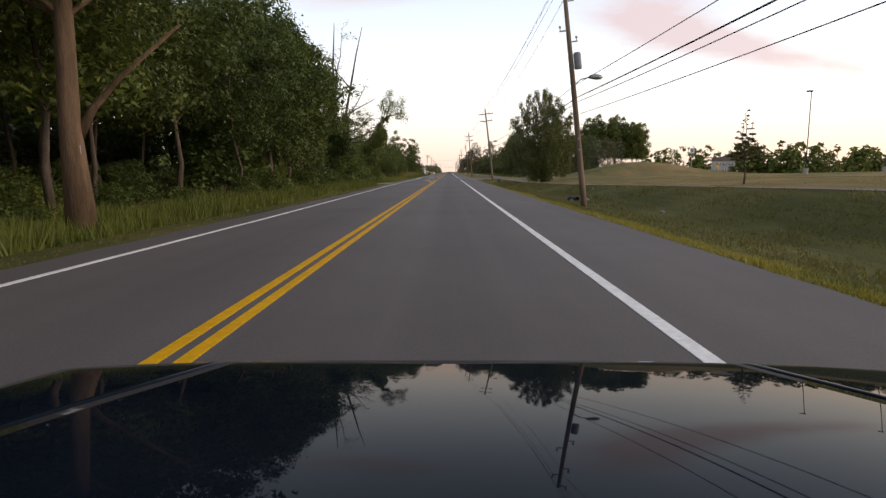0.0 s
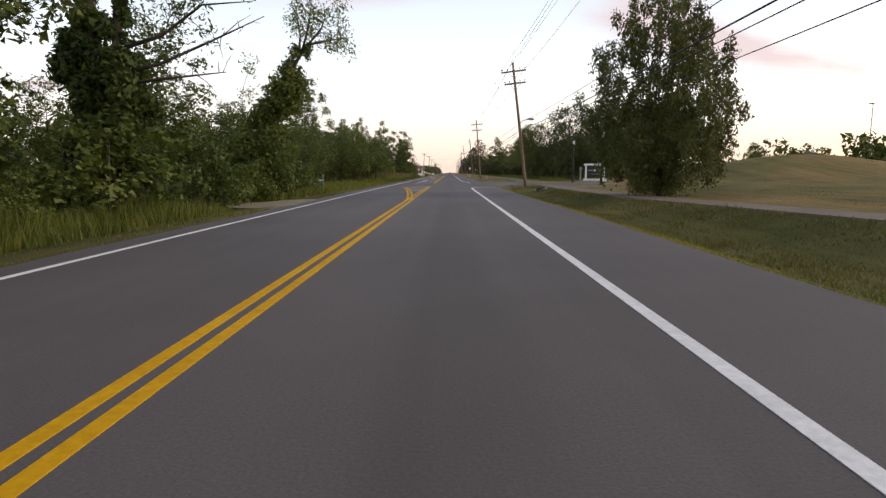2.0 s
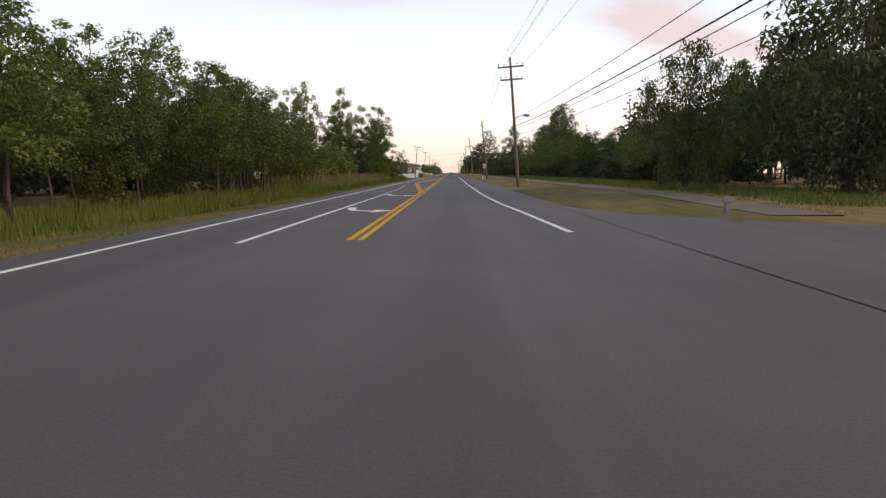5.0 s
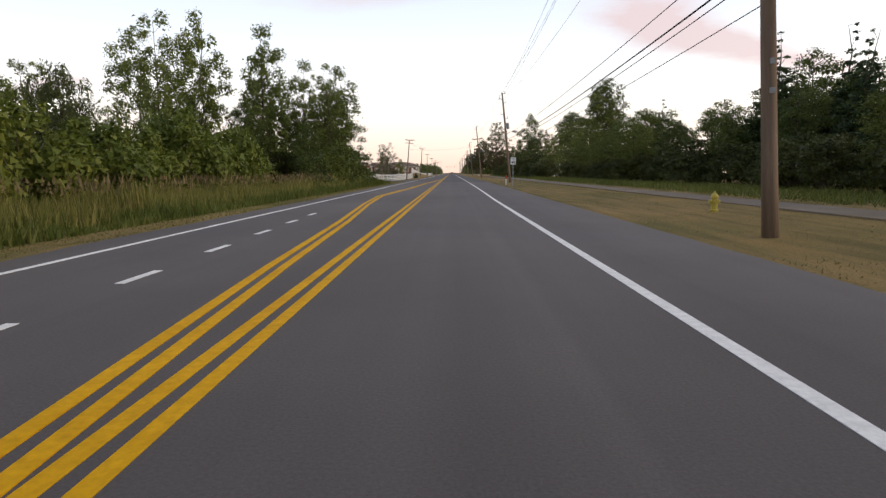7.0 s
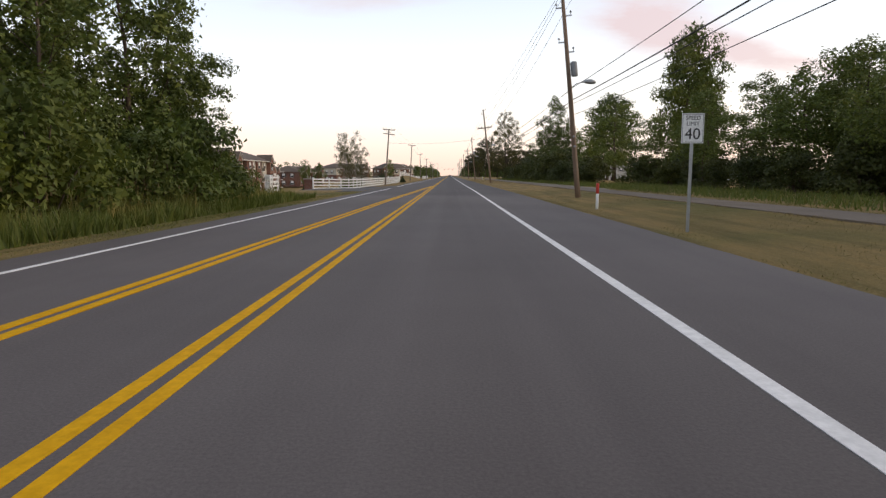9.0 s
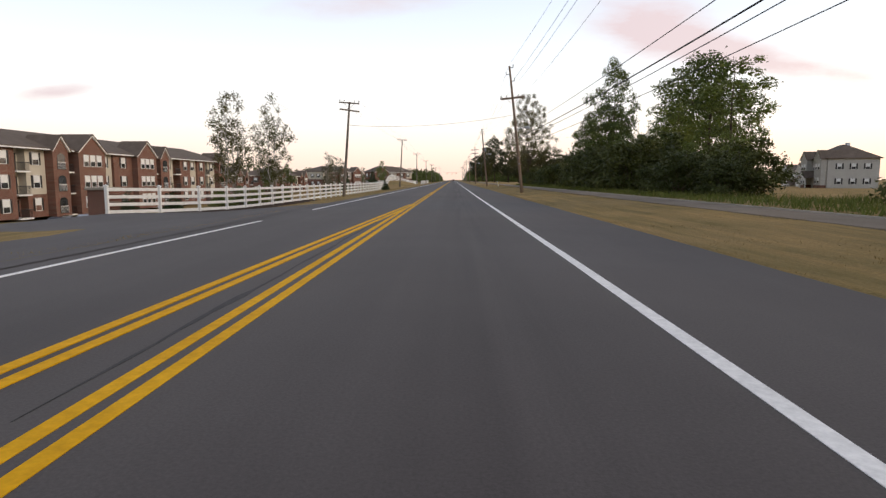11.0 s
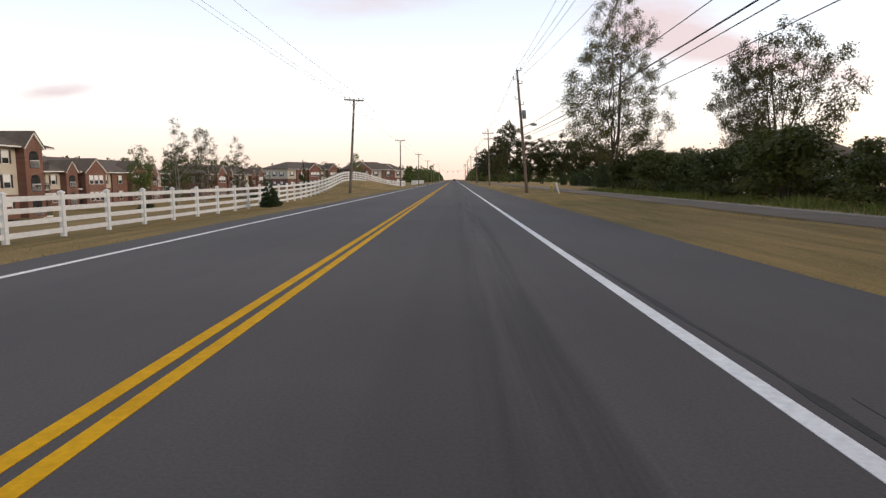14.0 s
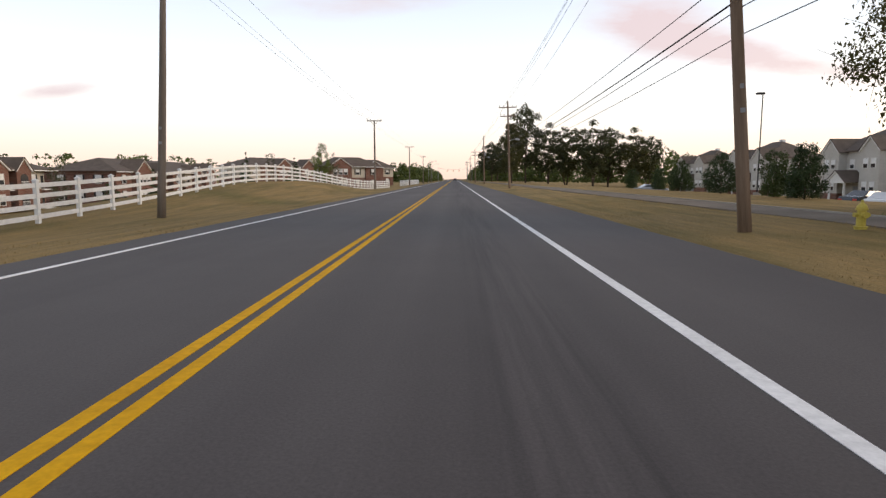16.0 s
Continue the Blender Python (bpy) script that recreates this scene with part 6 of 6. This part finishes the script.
for z, w in ((1.42, .62), (.95, 1.3)):
    for sx in ((-1, 1) if z > 1.2 else (0,)):
        bm = bmesh.new()
        box(bm, sx * .62 - w / 2, sx * .62 + w / 2, -.046, -.04, z, z + (.14 if z > 1.2 else .07))
        part("lettering_bar", bm, MAT["grey_metal"], panel)
bm = bmesh.new()
tube(bm, [(0, -.046, 1.48), (0, -.04, 1.48)], [.16, .16], 12)
part("emblem", bm, MAT["sign_white"], panel)

green = thing("green_sign", (-9.7, 82.3, ground_z(-9.7, 82.3) - .3), "green and white sign board on a pale post", "sign", rz=8)
green.scale = (.84, .84, .84)
bm = bmesh.new()
soft_box(bm, .36, .47, -.05, .05, -.3, 1.75, .01)
part("post", bm, MAT["pale_bark"], green, "pale wooden post")
panel = sheet("panel", .8, 1.0, .5, "sign_green", green, t=.03, y=-.07)
for z, h, w in ((1.2, .16, .74), (.66, .06, .5), (.54, .06, .5)):
    bm = bmesh.new()
    box(bm, -w / 2, w / 2, -.091, -.086, z, z + h)
    part("lettering_bar", bm, MAT["sign_white"], panel)


def lamp_post(x, y, h):
    ob = thing("lamp_post", (x, y, ground_z(x, y)), "black lantern lamp post beside the side road", "lamp post", "lantern lamp posts")
    b = bmesh.new()
    tube(b, [(0, 0, -.2), (0, 0, .1), (0, 0, .12), (0, 0, .6), (0, 0, .62), (0, 0, h - .55)], [.2, .2, .13, .11, .06, .045], 10)
    part("post", b, MAT["black_metal"], ob)
    b = bmesh.new()
    tube(b, [(0, 0, h - .55), (0, 0, h - .5), (0, 0, h - .15)], [.07, .1, .16], 8)
    lan = part("lantern", b, MAT["sign_white"], ob, "pale lantern glass")
    b = bmesh.new()
    tube(b, [(0, 0, h - .15), (0, 0, h - .12), (0, 0, h), (0, 0, h + .1)], [.19, .19, .06, .015], 8)
    part("cap", b, MAT["black_metal"], lan)


for x, y, h in ((14.4, 108.5, 5), (14.3, 95, 5), (22.6, 109.5, 4.4)):
    lamp_post(x, y, h)


def light_mast(x, y, h):
    ob = thing("light_mast", (x, y, ground_z(x, y)), "tall thin car park light mast on a concrete foot", "light mast", "light masts")
    b = bmesh.new()
    tube(b, [(0, 0, -.3), (0, 0, .7)], [.3, .3], 12)
    part("foot", b, MAT["concrete"], ob)
    b = bmesh.new()
    tube(b, [(0, 0, .7), (0, 0, h)], [.06, .04], 8)
    part("mast", b, MAT["black_metal"], ob)
    b = bmesh.new()
    soft_box(b, -.5, .12, -.16, .16, h - .05, h + .1, .03)
    part("lamp_head", b, MAT["black_metal"], ob)


for x, y, h in ((41.4, 70, 9.4), (52, 72, 12), (62, 128, 11), (24.5, 356, 8.5)):
    light_mast(x, y, h)


def small_sign(x, y, h, kind):
    lab = {"diamond": "yellow diamond warning sign by the footpath", "plate": "plain white sign plate on a thin post", "board": "pale wooden post with a small board"}[kind]
    ob = thing("road_sign" if kind != "board" else "wooden_post", (x, y, ground_z(x, y)), lab, "sign")
    b = bmesh.new()
    w = .03 if kind != "board" else .07
    soft_box(b, -w, w, .01, .01 + 2 * w, -.2, h, .006)
    part("post", b, MAT["galvanised" if kind != "board" else "pale_bark"], ob)
    if kind == "diamond":
        b = bmesh.new()
        box(b, -.32, .32, -.004, .004, -.32, .32, pose(0, 0, h - .3) @ pose(0, 0, 0, 0, 45, 0))
        part("plate", b, MAT["sign_orange"], ob)
    elif kind == "plate":
        pl = sheet("plate", .6, .75, h - .75, "sign_white", ob)
        for z in (.5, .3, .14):
            b = bmesh.new()
            box(b, -.18, .18, -.006, -.003, h - .75 + z, h - .75 + z + .1)
            part("lettering_bar", b, MAT["sign_black"], pl)
    else:
        sheet("board", .32, .14, h - .16, "pale_bark", ob, t=.04)


small_sign(54, 121, 2.4, "diamond")
small_sign(33, 82, 2.6, "plate")
small_sign(28.5, 113, 2.3, "plate")
small_sign(12.2, 94.3, 1.7, "board")
small_sign(7.6, 112.5, .55, "board")


def culvert(x, y):
    ob = thing("culvert_pipe", (x, y, ground_z(x, y)), "dark corrugated culvert pipe end among stones", "culvert", "culvert pipes", 28)
    b = bmesh.new()
    prof = [(.2 + (.012 if (i // 2) % 2 else 0), -.35 + .7 * i / 24) for i in range(25)]
    prof += [(.17, .35), (.17, -.35)]
    rings = [[b.verts.new((rr * math.cos(6.2832 * j / 16), yy, .08 + rr * math.sin(6.2832 * j / 16))) for j in range(16)] for rr, yy in prof]
    for q in range(len(rings)):
        for j in range(16):
            nxt = rings[(q + 1) % len(rings)]
            b.faces.new((rings[q][j], rings[q][(j + 1) % 16], nxt[(j + 1) % 16], nxt[j]))
    part("pipe", b, MAT["black_metal"], ob)
    rr = random.Random(int(y))
    for i in range(9):
        stone(x + rr.uniform(-.8, .8), y + rr.uniform(-1.0, .9), rr.uniform(.12, .24), i)


def stone(x, y, r, seed, label="grey rubble stone in the ditch"):
    b = bmesh.new()
    bmesh.ops.create_icosphere(b, subdivisions=2, radius=r)
    for v in b.verts:
        v.co *= 1 + .35 * noise.noise(v.co / r * 1.3 + Vector((seed, x, y)))
        v.co.z *= .6
    ob = new("stone", mesh_of("stone", b, MAT["stone"], True))
    ob.location = (x, y, ground_z(x, y) + r * .25)
    tagged(ob, label, "stone", "rubble stones")


culvert(7.3, 35)
culvert(7.2, 85.5)
for x, y, r in ((-7.3, 45, .14), (-7.6, 14, .1), (8.6, 24, .12), (9.6, 40, .1), (-7.4, 69, .09)):
    stone(x, y, r, int(y), "pale stone lying in the verge grass")

def signal_span(y):
    """Two poles, a span wire and signal heads over a far junction."""
    ob = thing("traffic_signal", (0, y, 0), "far traffic signal heads hung from a wire", "traffic signal")
    for x in (-9.5, 7.5):
        b = bmesh.new()
        tube(b, [(x, 0, -.2), (x, 0, 8)], [.15, .1], 8)
        part("pole", b, MAT["galvanised"], ob)
    b = bmesh.new()
    tube(b, [(-9.5, 0, 7.4), (-4, 0, 6.6), (-1, 0, 6.45), (3, 0, 6.6), (7.5, 0, 7.4)], [.03] * 5, 5)
    part("span_wire", b, MAT["cable"], ob)
    for x in (-4.2, -.6, 2.6):
        b = bmesh.new()
        soft_box(b, x - .18, x + .18, -.12, .12, 5.35, 6.4, .03)
        head = part("signal_head", b, MAT["sign_orange"], ob, "yellow signal housing")
        for z in (5.55, 5.88, 6.2):
            b = bmesh.new()
            tube(b, [(x, -.12, z), (x, -.2, z)], [.12, .13], 10)
            part("lens", b, MAT["sign_black"], head)


def arm_lamp(x, y, h, reach):
    ob = thing("street_lamp", (x, y, ground_z(x, y)), "grey street lamp with a long curved arm", "street lamp", "far street lamps")
    b = bmesh.new()
    tube(b, [(0, 0, -.2), (0, 0, h * .8), (reach * .15, 0, h * .93), (reach * .5, 0, h), (reach, 0, h + .1)], [.11, .08, .06, .05, .04], 8)
    part("post", b, MAT["galvanised"], ob, smooth=True)
    b = bmesh.new()
    tube(b, [(reach - .1, 0, h + .1), (reach + .1, 0, h + .12), (reach + .5, 0, h + .08), (reach + .62, 0, h + .05)], [.05, .13, .12, .04], 8)
    part("lamp_head", b, MAT["galvanised"], ob, smooth=True)


signal_span(655)
for x, y, h, reach in ((-11, 560, 9, 3), (-11.5, 610, 9, 3), (8.5, 600, 9, -3), (9, 650, 9, -3)):
    arm_lamp(x, y, h, reach)

# brick gate pier and mulched beds at the apartment drive
pier = thing("brick_pier", (-15.2, 237, ground_z(-15.2, 237)), "low red brick pier at the drive", "pier")
bm = bmesh.new()
soft_box(bm, -.45, .45, -.45, .45, -.3, 1.15, .015)
part("shaft", bm, MAT["brick_red"], pier)
bm = bmesh.new()
soft_box(bm, -.52, .52, -.52, .52, 1.15, 1.27, .02)
part("cap", bm, MAT["concrete"], pier, "pale concrete cap")
bm = bmesh.new()
last = None
for i in range(16):
    y = 239 + 1.3 * i
    ring = [bm.verts.new((x, y, ground_z(x, y) + dz)) for x, dz in ((-14.2, -.1), (-10.3 - .3 * math.sin(i), -.1), (-10.6 - .3 * math.sin(i), .07), (-12.4, .1), (-14.0, .05))]
    if last:
        for j in range(5):
            bm.faces.new((last[j], last[(j + 1) % 5], ring[(j + 1) % 5], ring[j]))
    last = ring
tagged(new("mulch_bed", mesh_of("mulch_bed", bm, MAT["soil"])), "dark mulch bed along the white fence", "flower bed", kind="structure")


# ---------------------------------------------------------------- cars
def car(x, y, rz, paint, label):
    z = ground_z(x, y) + .03
    ob = thing("car", (x, y, z), label, "car", "parked cars", rz)
    side = [(-2.2, .35), (-2.25, .62), (-2.1, .86), (-1.2, .94), (-.55, 1.38), (.7, 1.42), (1.45, 1.0), (2.15, .92), (2.25, .55), (2.2, .35)]
    b = bmesh.new()
    rows = []
    for wy, k0 in ((-.86, .96), (-.78, 1.0), (0, 1.01), (.78, 1.0), (.86, .96)):
        rows.append([b.verts.new((px * (k0 if abs(wy) > .8 else 1), wy * (.82 if pz > 1.1 else 1), pz * (1 if abs(wy) < .8 else .985))) for px, pz in side])
    for r, q in zip(rows, rows[1:]):
        for j in range(len(side)):
            b.faces.new((r[j], r[(j + 1) % len(side)], q[(j + 1) % len(side)], q[j]))
    b.faces.new(rows[0][::-1])
    b.faces.new(rows[-1])
    bmesh.ops.recalc_face_normals(b, faces=b.faces)
    part("body", b, paint, ob)
    for sy in (-1, 1):
        b = bmesh.new()
        pts = [(-1.0, 1.0), (-.5, 1.32), (.62, 1.35), (1.2, 1.02)]
        vs = [b.verts.new((px, sy * (.87 if pz < 1.1 else .72), pz)) for px, pz in pts]
        ws = [b.verts.new((px, sy * (.84 if pz < 1.1 else .69), pz)) for px, pz in pts]
        b.faces.new(vs)
        b.faces.new(ws[::-1])
        for j in range(4):
            b.faces.new((vs[j], vs[(j + 1) % 4], ws[(j + 1) % 4], ws[j]))
        part("side_window", b, MAT["glass"], ob)
        for wx in (-1.38, 1.4):
            b = bmesh.new()
            tube(b, [(wx, sy * .66, .32), (wx, sy * .68, .32), (wx, sy * .86, .32), (wx, sy * .88, .32)], [.25, .32, .32, .26], 18)
            wh = part("wheel", b, MAT["black_metal"], ob)
            b = bmesh.new()
            tube(b, [(wx, sy * .87, .32), (wx, sy * .895, .32)], [.2, .17], 12)
            part("rim", b, MAT["galvanised"], wh)
        for ex, nm in ((-2.2, "headlight"), (2.2, "tail_light")):
            b = bmesh.new()
            soft_box(b, ex - .05, ex + .05, sy * .62 - .17, sy * .62 + .17, .62, .76, .02)
            part(nm, b, MAT["sign_white" if nm == "headlight" else "red_plastic"], ob)
    return ob


def car_paint(name, colour):
    m, n, k, b = material(name, .25, .2, .5)
    t = noise_node(n, k, 3)
    r = ramp_node(n, k, t.outputs[0], [(.3, tuple(c * .92 for c in colour)), (.7, colour)])
    k.new(r.outputs[0], b.inputs["Base Color"])
    b.inputs["Coat Weight"].default_value = .6
    b.inputs["Coat Roughness"].default_value = .03
    return m


WHITE, DARK, SILVER = car_paint("white_car_paint", (.7, .7, .7)), car_paint("dark_car_paint", (.02, .022, .03)), car_paint("silver_car_paint", (.35, .37, .4))
car(31.5, 351, 215, WHITE, "white saloon parked in the car park")
car(34, 357, 200, DARK, "dark saloon parked by the houses")
car(27, 390, 180, SILVER, "silver saloon parked in the car park")
car(.2, 648, -90, DARK, "dark saloon waiting at the far junction")
car(-38, 268, 100, DARK, "dark saloon parked before the apartments")
car(-38, 272.5, 95, SILVER, "silver saloon parked before the apartments")
car(-38, 277, 92, DARK, "dark saloon parked before the apartments")


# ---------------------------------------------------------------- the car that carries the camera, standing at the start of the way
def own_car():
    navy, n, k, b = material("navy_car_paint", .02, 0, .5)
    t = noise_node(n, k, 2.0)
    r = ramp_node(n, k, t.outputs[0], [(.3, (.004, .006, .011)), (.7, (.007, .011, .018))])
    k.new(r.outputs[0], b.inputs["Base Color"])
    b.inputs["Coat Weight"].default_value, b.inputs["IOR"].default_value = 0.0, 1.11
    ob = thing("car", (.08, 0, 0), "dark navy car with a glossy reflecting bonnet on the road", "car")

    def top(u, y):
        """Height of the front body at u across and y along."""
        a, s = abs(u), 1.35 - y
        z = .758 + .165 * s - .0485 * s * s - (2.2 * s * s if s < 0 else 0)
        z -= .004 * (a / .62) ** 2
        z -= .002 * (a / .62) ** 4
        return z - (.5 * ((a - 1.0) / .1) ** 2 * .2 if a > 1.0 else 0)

    def gap(y):
        """Half-width of the bonnet, narrowing to the front."""
        return .8 - .19 * smooth01(.5, 1.45, y)

    def skin(name, left, right, y0, y1, nu, nv, thick, label=""):
        b2 = bmesh.new()
        up, lo = [], []
        for i in range(nu + 1):
            row = []
            for j in range(nv + 1):
                y = y0 + (y1 - y0) * j / nv
                u = left(y) + (right(y) - left(y)) * i / nu
                y -= .05 * (abs(u) / .9) ** 2.4 * j / nv
                row.append(b2.verts.new((u, y, top(u, y))))
            up.append(row)
            lo.append([b2.verts.new((v.co.x, v.co.y, v.co.z - thick)) for v in row])
        for i in range(nu):
            for j in range(nv):
                b2.faces.new((up[i][j], up[i + 1][j], up[i + 1][j + 1], up[i][j + 1]))
                b2.faces.new((lo[i][j + 1], lo[i + 1][j + 1], lo[i + 1][j], lo[i][j]))
            for j in (0, nv):
                b2.faces.new((up[i][j], lo[i][j], lo[i + 1][j], up[i + 1][j]))
        for i in (0, nu):
            for j in range(nv):
                b2.faces.new((up[i][j], up[i][j + 1], lo[i][j + 1], lo[i][j]))
        return part(name, b2, navy, ob, label, True)

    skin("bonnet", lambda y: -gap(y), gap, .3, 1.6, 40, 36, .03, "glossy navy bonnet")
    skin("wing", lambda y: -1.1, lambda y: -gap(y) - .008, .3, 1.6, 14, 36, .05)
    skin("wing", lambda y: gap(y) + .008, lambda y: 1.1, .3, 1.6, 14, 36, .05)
    b2 = bmesh.new()
    soft_box(b2, -1.05, 1.05, -2.6, .27, .28, .8, .05)
    part("body", b2, navy, ob)
    b2 = bmesh.new()
    soft_box(b2, -.9, .9, 1.2, 1.56, .25, .56, .08)
    part("bumper", b2, navy, ob)
    b2 = bmesh.new()
    soft_box(b2, -.6, .6, .27, 1.2, .3, .62, .03)
    part("engine_bay", b2, MAT["black_metal"], ob)
    for sx in (-1, 1):
        for wy in (.85, -1.8):
            b2 = bmesh.new()
            tube(b2, [(sx * .74, wy, .32), (sx * .76, wy, .32), (sx * .93, wy, .32), (sx * .95, wy, .32)], [.25, .32, .32, .26], 20)
            wh = part("wheel", b2, MAT["black_metal"], ob)
            b2 = bmesh.new()
            tube(b2, [(sx * .94, wy, .32), (sx * .965, wy, .32)], [.2, .17], 12)
            part("rim", b2, MAT["galvanised"], wh)


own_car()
